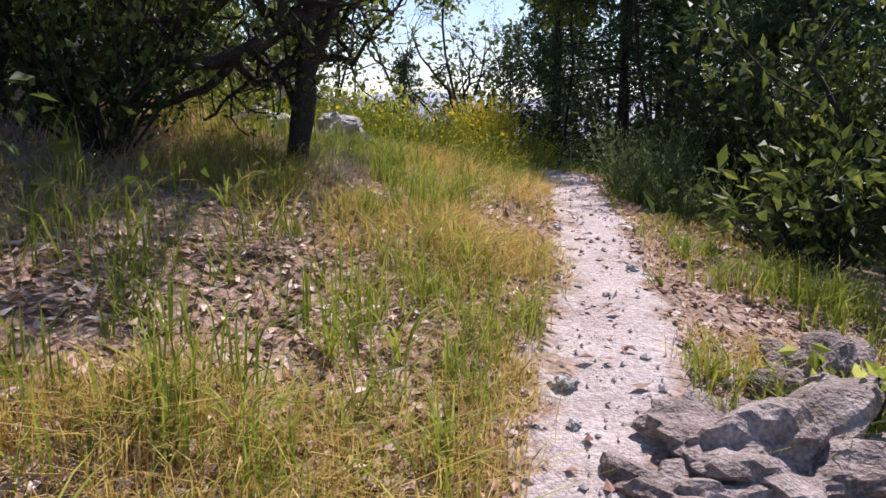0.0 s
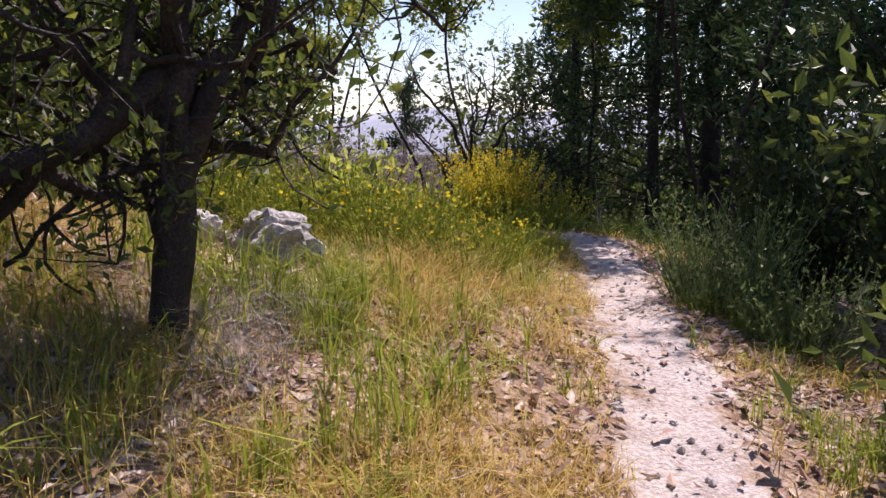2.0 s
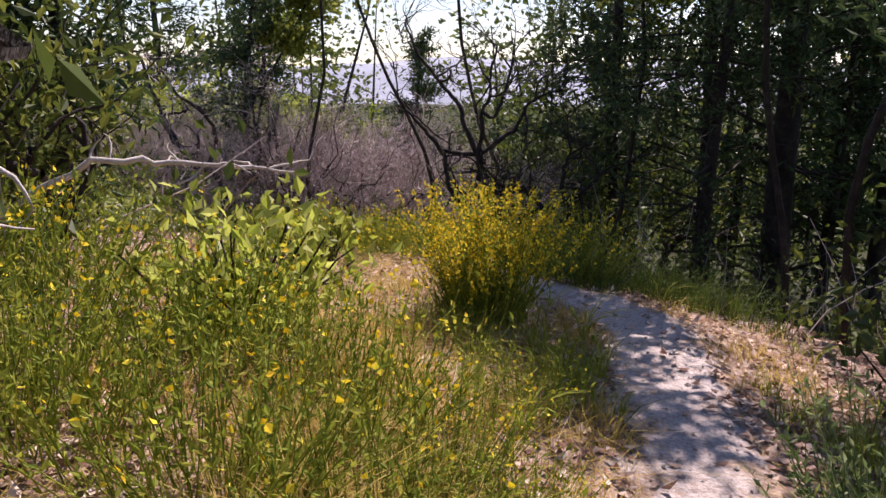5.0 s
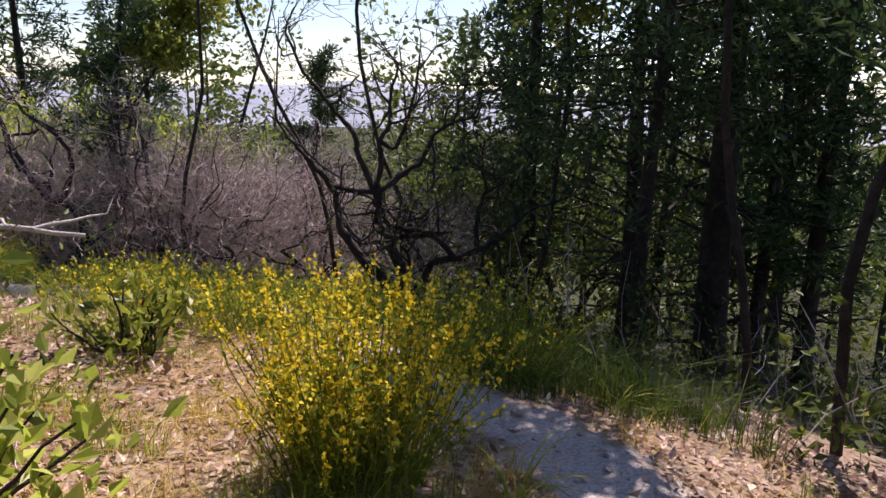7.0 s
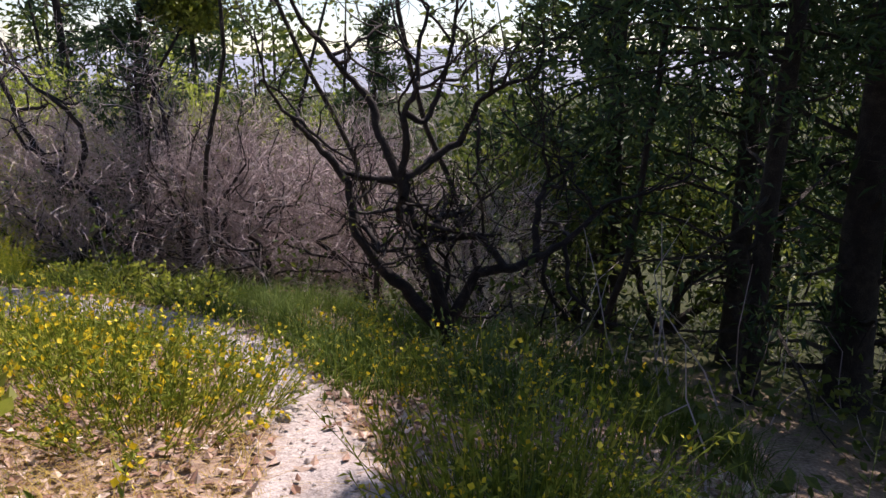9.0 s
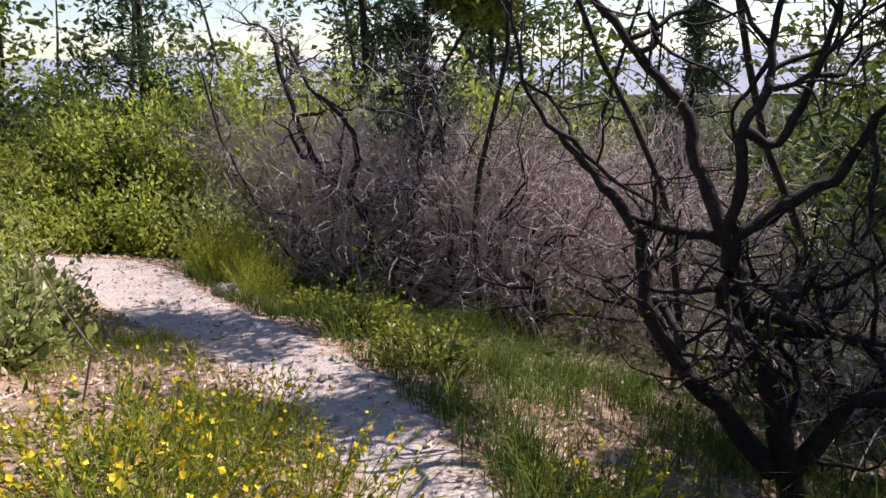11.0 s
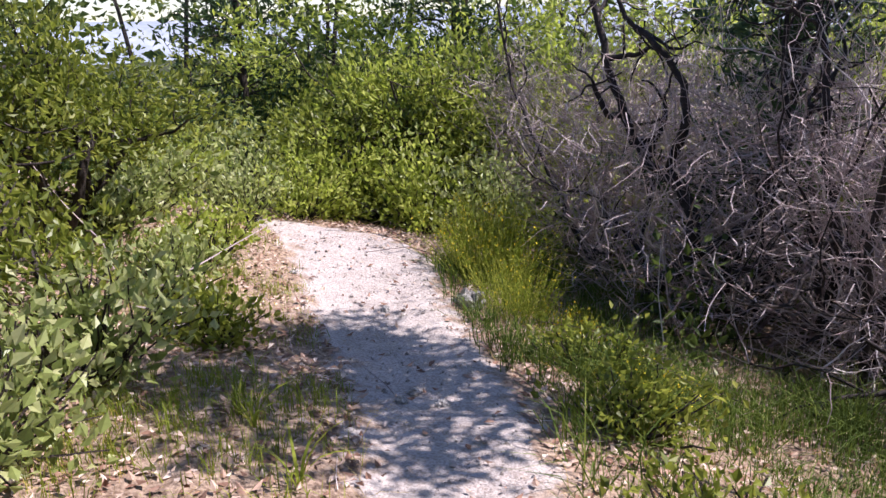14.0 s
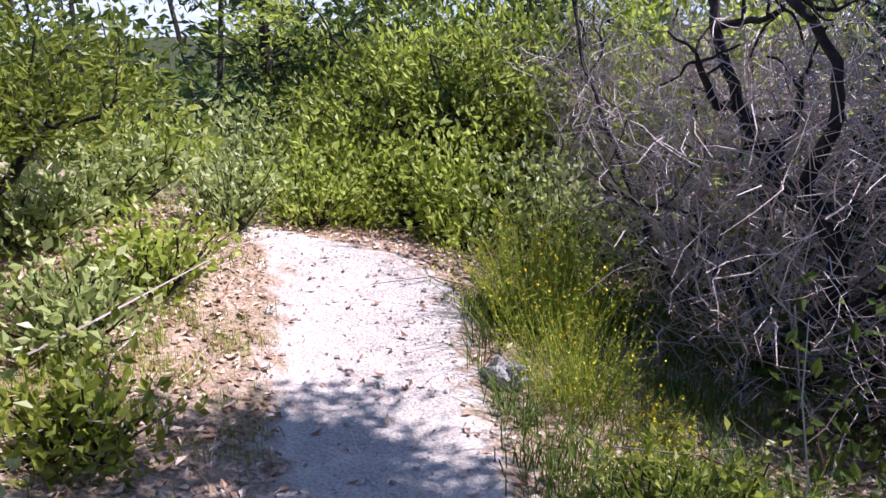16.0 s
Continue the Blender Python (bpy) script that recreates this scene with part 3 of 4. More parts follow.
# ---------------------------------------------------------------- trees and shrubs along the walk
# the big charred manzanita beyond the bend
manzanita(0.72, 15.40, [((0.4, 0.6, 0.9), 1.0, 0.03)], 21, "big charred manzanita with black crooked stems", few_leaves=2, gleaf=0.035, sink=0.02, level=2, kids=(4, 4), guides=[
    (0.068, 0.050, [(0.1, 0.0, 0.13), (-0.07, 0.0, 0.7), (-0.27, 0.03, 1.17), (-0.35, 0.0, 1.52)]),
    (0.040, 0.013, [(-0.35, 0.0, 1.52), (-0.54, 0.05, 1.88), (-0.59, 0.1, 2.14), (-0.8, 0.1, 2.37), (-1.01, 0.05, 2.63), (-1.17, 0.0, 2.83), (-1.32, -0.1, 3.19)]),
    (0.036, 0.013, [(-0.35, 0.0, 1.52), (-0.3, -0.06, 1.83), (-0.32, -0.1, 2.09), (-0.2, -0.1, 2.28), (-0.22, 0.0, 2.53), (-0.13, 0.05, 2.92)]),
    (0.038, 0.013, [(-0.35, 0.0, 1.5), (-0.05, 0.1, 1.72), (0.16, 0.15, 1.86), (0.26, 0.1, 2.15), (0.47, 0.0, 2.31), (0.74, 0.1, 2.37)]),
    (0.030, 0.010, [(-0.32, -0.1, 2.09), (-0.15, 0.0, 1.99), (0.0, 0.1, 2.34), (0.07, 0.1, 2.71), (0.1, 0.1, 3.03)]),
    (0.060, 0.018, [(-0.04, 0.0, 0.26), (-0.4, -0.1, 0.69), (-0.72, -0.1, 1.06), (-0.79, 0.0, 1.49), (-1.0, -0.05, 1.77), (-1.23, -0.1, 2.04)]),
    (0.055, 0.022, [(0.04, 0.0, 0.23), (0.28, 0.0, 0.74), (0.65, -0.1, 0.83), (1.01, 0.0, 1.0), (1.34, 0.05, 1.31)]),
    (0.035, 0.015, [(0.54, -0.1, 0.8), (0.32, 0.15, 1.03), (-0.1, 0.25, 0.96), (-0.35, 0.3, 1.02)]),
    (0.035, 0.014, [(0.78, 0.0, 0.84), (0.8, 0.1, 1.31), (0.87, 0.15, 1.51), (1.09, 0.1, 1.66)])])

# the thicket of dead brush below the trail
DEAD = "dead grey-brown brush of tangled bare twigs"
thicket = [manzanita(-5.00, 20.35, [((-0.7, 0.4, 1.0), 1.7, 0.04), ((0.9, 0.3, 1.0), 1.8, 0.05), ((0.2, 0.7, 1.0), 1.8, 0.04)],
                     31, DEAD, "dead_brush", CHARRED, DEADWOOD, kids=(5, 4, 3), cloud=(1350, 1.5, 2.5), group="dead brush", spread=0.6, wiggle=0.26, lift=0.12, gkids=(6, 5), guides=[
                         (0.090, 0.030, [(-0.35, 0.0, -0.01), (-0.19, 0.0, 0.4), (0.33, -0.05, 0.82), (0.09, 0.0, 1.44), (-0.4, 0.05, 1.61), (-0.82, 0.1, 2.2), (-1.13, 0.15, 2.92), (-1.44, 0.2, 3.8)]),
                         (0.050, 0.018, [(-0.08, 0.0, 1.61), (0.15, -0.1, 2.1), (0.09, -0.1, 2.42), (-0.13, -0.15, 2.74), (-0.59, -0.1, 3.02), (-0.97, 0.0, 3.61)]),
                         (0.060, 0.020, [(1.41, 0.3, 0.24), (1.49, 0.3, 0.95), (1.26, 0.3, 1.91), (1.18, 0.35, 2.58), (0.91, 0.4, 3.4)]),
                         (0.035, 0.014, [(-0.92, 0.0, 0.31), (-1.58, 0.1, 0.95), (-2.0, 0.15, 1.56), (-2.42, 0.1, 2.33), (-2.69, 0.15, 3.22)]),
                         (0.045, 0.018, [(0.3, 0.0, 0.8), (0.57, 0.1, 1.06), (0.79, 0.3, 1.27), (0.89, 0.4, 1.9), (0.75, 0.4, 2.61), (0.78, 0.4, 3.37)])]),
           manzanita(-7.2, 21.7, [((-0.5, 0.1, 1.0), 2.2, 0.05), ((0.5, 0.3, 1.0), 2.2, 0.045), ((0.9, 0.1, 0.9), 1.8, 0.035), ((-0.9, -0.2, 0.9), 1.8, 0.035), ((0.0, -0.6, 0.9), 1.7, 0.03), ((0.1, 0.6, 1.0), 2.1, 0.04)],
                     32, DEAD, "dead_brush", DEADWOOD, DEADWOOD, kids=(5, 4, 3), cloud=(1700, 1.35, 2.8), group="dead brush", spread=0.75, wiggle=0.3, lift=0.13),
           manzanita(-2.4, 20.4, [((-0.4, 0.1, 1.0), 1.9, 0.06), ((0.4, 0.2, 1.0), 1.9, 0.055), ((0.8, -0.2, 0.9), 1.65, 0.04), ((-0.8, 0.2, 0.9), 1.7, 0.045), ((0.0, 0.6, 1.0), 1.8, 0.04)],
                     33, DEAD, "dead_brush", CHARRED, DEADWOOD, kids=(5, 4, 3), cloud=(1500, 1.2, 2.5), group="dead brush", spread=0.6, wiggle=0.28, lift=0.13)]
for k, x, y, turn, size in [(1, -4.2, 22.0, 200, 1.15), (1, -6.3, 23.2, 20, 1.2), (2, -3.4, 21.4, 120, 1.1), (1, -1.8, 22.4, 260, 1.15), (2, -0.6, 20.6, 310, 1.0), (1, -8.9, 22.6, 80, 1.0), (2, 0.9, 18.6, 40, 0.8)]:
    copy_thing(thicket[k], pose(x, y, height(x, y) - 0.1, 0, 0, turn) @ Matrix.Scale(size, 4))

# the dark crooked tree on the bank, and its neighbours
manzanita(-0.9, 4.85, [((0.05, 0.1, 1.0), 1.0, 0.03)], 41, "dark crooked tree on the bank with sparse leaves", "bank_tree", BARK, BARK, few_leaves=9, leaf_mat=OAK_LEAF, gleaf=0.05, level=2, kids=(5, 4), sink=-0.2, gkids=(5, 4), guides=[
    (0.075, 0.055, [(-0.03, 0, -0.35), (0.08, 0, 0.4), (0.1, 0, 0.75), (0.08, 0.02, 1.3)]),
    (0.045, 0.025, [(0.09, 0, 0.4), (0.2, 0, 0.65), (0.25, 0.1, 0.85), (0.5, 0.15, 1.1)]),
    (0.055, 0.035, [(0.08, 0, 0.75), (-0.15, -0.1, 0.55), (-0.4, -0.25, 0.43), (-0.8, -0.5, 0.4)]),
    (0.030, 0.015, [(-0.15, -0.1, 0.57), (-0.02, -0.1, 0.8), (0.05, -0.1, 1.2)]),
    # upper boughs added out of view, to shade the ground below
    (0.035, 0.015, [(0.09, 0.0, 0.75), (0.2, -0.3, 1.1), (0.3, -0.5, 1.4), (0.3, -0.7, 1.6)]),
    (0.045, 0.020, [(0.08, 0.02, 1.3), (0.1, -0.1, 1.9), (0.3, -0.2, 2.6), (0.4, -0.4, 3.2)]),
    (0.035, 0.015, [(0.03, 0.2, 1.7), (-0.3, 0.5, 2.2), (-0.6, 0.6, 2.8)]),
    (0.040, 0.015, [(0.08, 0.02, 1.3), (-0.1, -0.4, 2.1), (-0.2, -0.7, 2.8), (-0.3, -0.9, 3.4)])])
broad_tree(-2.5, 4.4, 3.6, 42, OAK_LEAF, "dark oak leaning over the leaf litter", stems=3, leaf=0.08, each=34, group="oaks on the bank", lean=0.5)
broad_tree(-2.9, 6.6, 4.2, 43, OAK_LEAF, "dark oak leaning over the leaf litter", stems=3, leaf=0.08, each=40, group="oaks on the bank", lean=0.4)

# pines right of the trail
pine(5.0, 17.0, 10.5, 0.24, 51, bare=0.27, dens=1.4)
pine(3.55, 15.9, 10.5, 0.10, 52, bare=0.3, dens=1.4)
pine(5.8, 11.8, 9.5, 0.14, 54, bare=0.15, dens=1.2)
pine(4.8, 10.2, 6.5, 0.11, 53, bare=0.3, dens=1.3)
# shrubs whose leaf colour already holds the shade
leafy_shrub(3.0, 8.4, 0.7, 2.1, 55, SHADED_LEAF, "green shrub, shade and some sunlit leaves put into its colour", leaf=0.08, count=2600, stems=50, group="dark shrubs under the pines")
leafy_shrub(2.7, 5.5, 0.6, 1.1, 56, SHADED_LEAF, "green shrub, shade and some sunlit leaves put into its colour", leaf=0.06, count=1500, stems=40, group="dark shrubs under the pines")
leafy_shrub(3.4, 6.9, 0.9, 2.4, 57, SHADED_LEAF, "green shrub, shade and some sunlit leaves put into its colour", leaf=0.08, count=3000, stems=60, group="dark shrubs under the pines")
leafy_shrub(-1.85, 4.3, 0.65, 1.5, 59, SHADED_LEAF, "green shrub on the bank, coloured dark for shade", leaf=0.06, count=1900, stems=44, group="dark shrubs on the bank")
leafy_shrub(1.6, 2.75, 0.3, 0.4, 58, BRIGHT_LEAF, "small green shrub beside the rocks", leaf=0.08, count=130, stems=14, group="dark shrubs under the pines")

# the woods around and behind, sharing a few trees
far_pine = pine(8.5, 22.0, 10.0, 0.16, 61, bare=0.2, dens=0.55, label="pine in the woods behind")
far_pine_b = pine(-4.6, 12.6, 8.0, 0.14, 62, bare=0.15, dens=0.55, label="pine in the woods behind")
far_oak = broad_tree(2.6, 21.5, 5.0, 63, OAK_LEAF, "green oak in the woods behind", stems=3, leaf=0.16, each=20, reach=0.17)
far_oak_b = broad_tree(-3.9, 9.4, 4.4, 64, OAK_LEAF, "green oak in the woods behind", stems=3, leaf=0.14, each=22, reach=0.16)
woods = [(far_pine, 7.5, 15.0, 1.0), (far_pine_b, 6.3, 11.0, 1.0), (far_oak, 5.6, 9.0, 0.9), 
         (far_oak, -7.5, 25.0, 0.9), (far_oak_b, -9.6, 24.8, 1.0), (far_oak, -11.6, 23.6, 0.95), (far_oak_b, -5.0, 26.0, 1.0), (far_oak, -13.2, 21.5, 0.9), (far_pine, -11.4, 22.8, 0.8), (far_pine_b, -13.0, 19.6, 0.8), (far_pine, -8.6, 27.0, 1.0), (far_pine_b, -6.0, 28.0, 1.0),
         (far_oak, -6.4, 11.5, 1.0), (far_pine, -7.6, 13.2, 0.9), (far_oak_b, -5.2, 7.6, 1.0), (far_pine, -6.8, 9.0, 1.0), (far_oak_b, -9.8, 14.6, 0.8),
         (far_oak_b, -3.7, 11.2, 0.9), (far_pine_b, -3.9, 12.8, 0.7), (far_pine, -4.2, 11.6, 0.9), (far_oak, 4.6, 4.6, 0.9), (far_pine_b, 5.4, 7.0, 1.0), (far_oak, -4.6, 2.5, 0.9),
         (far_oak_b, -2.8, 25.0, 1.0), (far_oak, -7.2, 24.6, 0.8), (far_oak, 4.4, 22.5, 1.0), (far_pine, 3.6, 25.0, 0.9), (far_pine_b, 6.6, 19.0, 1.0), (far_pine_b, -1.6, 26.5, 0.8), (far_oak_b, -4.0, 23.8, 1.0), (far_oak_b, -10.6, 21.6, 0.9),
         (far_pine, 4.4, 19.0, 1.0), (far_pine, 3.0, 20.6, 1.0), (far_pine, 7.8, 19.5, 1.1), (far_pine_b, -4.8, 21.8, 0.8)]
for k, (ob, x, y, size) in enumerate(woods):
    copy_thing(ob, pose(x, y, height(x, y) - 0.15, 0, 0, 67 * k) @ Matrix.Scale(size, 4))

def far_woods(n, seed):
    """The wooded slopes beyond, too many trees to count."""
    rs = np.random.RandomState(seed)
    wood, crown = Soup(), Soup()
    made = 0
    while made < n:
        az, d = radians(rs.uniform(-75, 75)), rs.uniform(13, 34) if made % 3 == 0 else rs.uniform(30, 95)
        x, y = math.sin(az) * d, 9 + math.cos(az) * d
        z, side, half = land([x], [y])
        if abs(side[0]) < (7.5 if x < 1.5 else 6.5):
            continue
        gap = -8 < math.degrees(az) < 1
        tall = rs.uniform(3.5, 5.5) if gap else rs.uniform(8.0, 13.0)
        base = np.array([x, y, z[0] - 0.2])
        pts, rad, _ = limb(base, np.array([0, 0, 1.0]), tall * 0.9, 0.02 + tall * 0.008, 0.02, 0.06, 0.05, rs, 5)
        wood.tube(pts, rad, 5)
        k = 600 if d < 34 else 150
        conifer = rs.uniform() < 0.5
        f = rs.uniform(0.05, 1, k) ** 0.9
        wide = (tall * 0.24 * (1.08 - f)) if conifer else tall * 0.34 * np.sqrt(np.clip(1 - (2 * f - 1.05) ** 2, 0.03, 1))
        th, r = rs.uniform(0, 6.28, k), np.sqrt(rs.uniform(0.05, 1, k)) * (0.75 + 0.25 * np.sin(f * 23 + rs.uniform(0, 6)))
        pos = base + np.stack([np.cos(th) * r * wide, np.sin(th) * r * wide, f * tall], 1)
        axis = np.stack([np.cos(th), np.sin(th), rs.uniform(-0.5, 0.5, k)], 1) + rs.normal(0, 0.5, (k, 3))
        crown.leaves(pos, axis, rs.uniform(0.5, 1.2, k) * (0.30 if d < 34 else 0.75), np.clip(rs.normal(0.35 + rs.uniform(0, 0.4), 0.2, k), 0, 1), wide=0.4 if conifer else 0.6, fold=0.5)
        made += 1
    tagged(new("far_trunks", wood.mesh("far_trunks", BARK)), "trunks of the woods on the slopes beyond", "woods", kind="stuff")
    tagged(new("far_woods", crown.mesh("far_woods", OAK_LEAF)), "green pine and oak crowns on the slopes beyond", "woods", kind="stuff")


far_woods(200, 66)


def valley_woods(n, seed):
    """Tree tops over the valley floor."""
    rs = np.random.RandomState(seed)
    az, d = np.radians(rs.uniform(-85, 85, n)), 45 * np.exp(rs.uniform(0, 2.3, n))
    x, y = np.sin(az) * d, 9 + np.cos(az) * d
    z = land(x, y)[0]
    s = Soup()
    for k in range(n):
        m = 26
        tall, th = rs.uniform(4, 7), rs.uniform(0, 6.28, m)
        f = rs.uniform(0.05, 1, m)
        r = (1.1 - f) * tall * 0.42 * rs.uniform(0.4, 1, m)
        p = np.stack([x[k] + np.cos(th) * r, y[k] + np.sin(th) * r, z[k] + f * tall], 1)
        s.leaves(p, np.stack([np.cos(th), np.sin(th), rs.uniform(-0.3, 0.7, m)], 1), rs.uniform(0.8, 2.0, m), np.clip(rs.normal(rs.uniform(0.2, 0.6), 0.15, m), 0, 1), wide=0.7, fold=0.5)
    tagged(new("valley_woods", s.mesh("valley_woods", OAK_LEAF)), "green tree tops covering the valley below", "woods", kind="stuff")


valley_woods(800, 68)


def undergrowth(n, seed):
    """Low brush under the trees, on both slopes."""
    rs = np.random.RandomState(seed)
    leafs, sticks, made = Soup(), Soup(), 0
    while made < n:
        x, y = rs.uniform(-14, 12), rs.uniform(-2, 30)
        z, side, half = land([x], [y])
        if side[0] > -2.0 and not side[0] > (1.3 if y > 13 else 2.6) or abs(side[0]) > 12:
            continue
        k = 110
        w, h = rs.uniform(0.4, 0.9), rs.uniform(0.3, 1.1)
        p = rs.normal(0, 0.45, (k, 3)) * np.array([w, w, 0]) + np.array([x, y, z[0]]) + np.array([0, 0, h]) * np.abs(rs.normal(0, 0.5, (k, 1)))
        leafs.leaves(p, rs.normal(0, 1, (k, 3)) + np.array([0, 0, 0.4]), rs.uniform(0.05, 0.13, k), np.clip(rs.normal(rs.uniform(0.2, 0.6), 0.2, k), 0, 1), wide=0.55)
        for _ in range(5):
            pts, rad, _ = limb(np.array([x, y, z[0]]) + rs.normal(0, 0.3, 3) * np.array([1, 1, 0]), rs.normal(0, 0.6, 3) + np.array([0, 0, 0.8]), rs.uniform(0.5, 1.6), 0.008, 0.003, 0.25, 0.02, rs, 3)
            sticks.tube(pts, rad, 3, tone=rs.uniform(0, 1))
        made += 1
    tagged(new("undergrowth", leafs.mesh("undergrowth", OAK_LEAF)), "dull green brush under the trees", "undergrowth", kind="stuff")
    tagged(new("dry_sticks", sticks.mesh("dry_sticks", DEADWOOD)), "dry bare sticks standing in the brush", "undergrowth", kind="stuff")


undergrowth(300, 67)

# oaks added to shade bank and trail, crowns mostly out of view
for k, (x, y, stem, wide) in enumerate([(-4.55, 20.5, 4.9, 0.6), (-2.9, 19.9, 6.4, 1.0), (-0.4, 19.2, 6.4, 1.2), (1.1, 18.2, 6.0, 1.2), (2.3, 16.7, 5.2, 1.1),
                                        (-2.2, 4.3, 3.5, 1.1), (-2.8, 3.5, 3.0, 1.1), (3.5, 11.4, 5.6, 1.2), (3.6, 12.9, 5.8, 1.1)]):
    crown_tree(x, y, stem, 1.6, wide, 120 + k, "slim oak added for shade, its green crown high above", LEAF, leaf=0.11, count=3800)

# bushes by the first stretch of trail
broom(0.46, 9.5, 0.5, 0.86, 71, YELLOW, GREEN_GRASS, "yellow-flowered broom bush at the trail's bend", stems=330, flowers=20, leaf_n=12, lean=0.34, fsize=0.85)
broom(1.2, 11.35, 0.75, 0.75, 171, YELLOW, GREEN_GRASS, "olive green rush-like bush beyond the bend", "rush_bush", stems=190, flowers=2, leaf_n=12, lean=0.6)
broom(1.15, 13.0, 0.5, 0.6, 172, YELLOW, DARK_STEM, "olive green rush-like bush beyond the bend", "rush_bush", stems=150, flowers=2, leaf_n=14, lean=0.6)
broom(1.85, 7.15, 0.6, 0.85, 72, YELLOW, DARK_STEM, "dark green rush-like bush of upright stems", "rush_bush", stems=230, flowers=0, lean=0.4, leaf_n=16)
broom(2.05, 6.5, 0.45, 0.65, 73, YELLOW, DARK_STEM, "dark green rush-like bush of upright stems", "rush_bush", stems=130, flowers=0, lean=0.45, leaf_n=14)
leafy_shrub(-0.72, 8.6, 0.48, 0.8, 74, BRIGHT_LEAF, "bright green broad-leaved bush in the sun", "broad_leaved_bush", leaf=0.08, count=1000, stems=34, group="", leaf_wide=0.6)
leafy_shrub(-0.9, 11.2, 0.4, 0.5, 75, LEAF, "green broad-leaved bush in half shade", "broad_leaved_bush", leaf=0.08, count=400, stems=22, group="")
meadow = [broom(-0.35, 7.0, 0.7, 0.6, 76, YELLOW, GREEN_GRASS, "green wildflower clump with scattered yellow heads", "wildflower_clump", stems=130, flowers=0.35, fsize=1.4, leaf_n=10, group="wildflowers on the bank"),
          broom(-0.75, 8.0, 0.7, 0.62, 77, YELLOW, GREEN_GRASS, "green wildflower clump with scattered yellow heads", "wildflower_clump", stems=130, flowers=1.1, fsize=1.4, leaf_n=10, group="wildflowers on the bank")]
for k, (x, y, size) in enumerate([(0.15, 6.9, 0.85), (-0.05, 7.7, 1.0), (-1.2, 7.4, 1.0), (-1.5, 8.3, 1.1), (-0.4, 8.1, 0.8), (0.3, 7.6, 0.75), (-1.9, 7.7, 1.1), (-2.1, 8.7, 1.1), (0.62, 8.2, 0.6), (0.55, 7.3, 0.5), (-0.9, 7.2, 0.9)]):
    copy_thing(meadow[k % 2], pose(x, y, height(x, y) - 0.02, 0, 0, 50 * k) @ Matrix.Scale(size, 4))
# flowers where the trail turns left
turn_flowers = broom(-0.75, 12.3, 0.7, 0.55, 78, YELLOW, GREEN_GRASS, "sprawling yellow-flowered clump beside the trail", "wildflower_clump", stems=120, flowers=1.5, leaf_n=16, group="wildflowers at the turn", lean=1.1, fsize=1.7)
for k, (x, y, size) in enumerate([(-0.35, 12.0, 0.9), (-1.25, 12.9, 1.0), (-1.0, 13.5, 0.8), (-1.9, 13.3, 0.9), (-0.2, 12.6, 0.8), (-1.7, 13.9, 0.8), (0.6, 13.4, 0.8), (0.05, 14.3, 0.8)]):
    copy_thing(turn_flowers, pose(x, y, height(x, y) - 0.02, 0, 0, 80 * k) @ Matrix.Scale(size, 4))

for k, (x, y, size) in enumerate([(-4.7, 18.4, 0.6), (-4.2, 18.3, 0.6), (-3.2, 17.6, 0.6)]):
    copy_thing(turn_flowers, pose(x, y, height(x, y) - 0.02, 0, 0, 130 * k) @ Matrix.Scale(size, 4))

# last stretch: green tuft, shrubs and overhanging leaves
tuft = broom(-5.85, 18.7, 0.75, 0.95, 81, YELLOW, SUN_TINTED_GRASS, "tall green grass tuft beside the trail, sunlight put into its colour", "grass_tuft", stems=260, flowers=1, leaf_n=8, group="green tufts", lean=0.55)
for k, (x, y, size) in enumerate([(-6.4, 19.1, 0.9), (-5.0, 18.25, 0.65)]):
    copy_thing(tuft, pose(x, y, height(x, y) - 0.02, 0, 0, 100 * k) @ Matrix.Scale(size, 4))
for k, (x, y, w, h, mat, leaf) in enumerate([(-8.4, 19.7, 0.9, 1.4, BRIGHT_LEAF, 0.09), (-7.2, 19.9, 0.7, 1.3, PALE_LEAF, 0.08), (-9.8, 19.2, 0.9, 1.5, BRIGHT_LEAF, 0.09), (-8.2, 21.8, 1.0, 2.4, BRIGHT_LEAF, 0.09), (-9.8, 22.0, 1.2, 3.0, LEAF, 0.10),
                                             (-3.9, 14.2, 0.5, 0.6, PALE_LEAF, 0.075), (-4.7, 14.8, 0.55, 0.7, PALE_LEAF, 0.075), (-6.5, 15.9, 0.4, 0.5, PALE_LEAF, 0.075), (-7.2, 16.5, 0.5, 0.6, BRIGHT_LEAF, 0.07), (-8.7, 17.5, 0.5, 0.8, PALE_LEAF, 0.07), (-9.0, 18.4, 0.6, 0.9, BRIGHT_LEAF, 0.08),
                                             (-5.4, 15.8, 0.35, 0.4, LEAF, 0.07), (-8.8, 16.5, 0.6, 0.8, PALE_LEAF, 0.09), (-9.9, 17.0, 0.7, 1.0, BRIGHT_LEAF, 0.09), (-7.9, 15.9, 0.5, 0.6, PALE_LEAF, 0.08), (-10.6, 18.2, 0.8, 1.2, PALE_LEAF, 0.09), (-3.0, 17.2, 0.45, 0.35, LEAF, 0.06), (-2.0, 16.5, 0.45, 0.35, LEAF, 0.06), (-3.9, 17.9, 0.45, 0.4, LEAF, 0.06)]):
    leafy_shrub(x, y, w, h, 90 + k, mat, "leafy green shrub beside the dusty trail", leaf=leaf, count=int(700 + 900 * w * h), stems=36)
broad_tree(-5.2, 14.2, 2.6, 111, LEAF, "small oak with dark leaves overhanging the trail", stems=3, leaf=0.08, each=34, group="oaks on the bank", lean=0.8, girth=0.06)
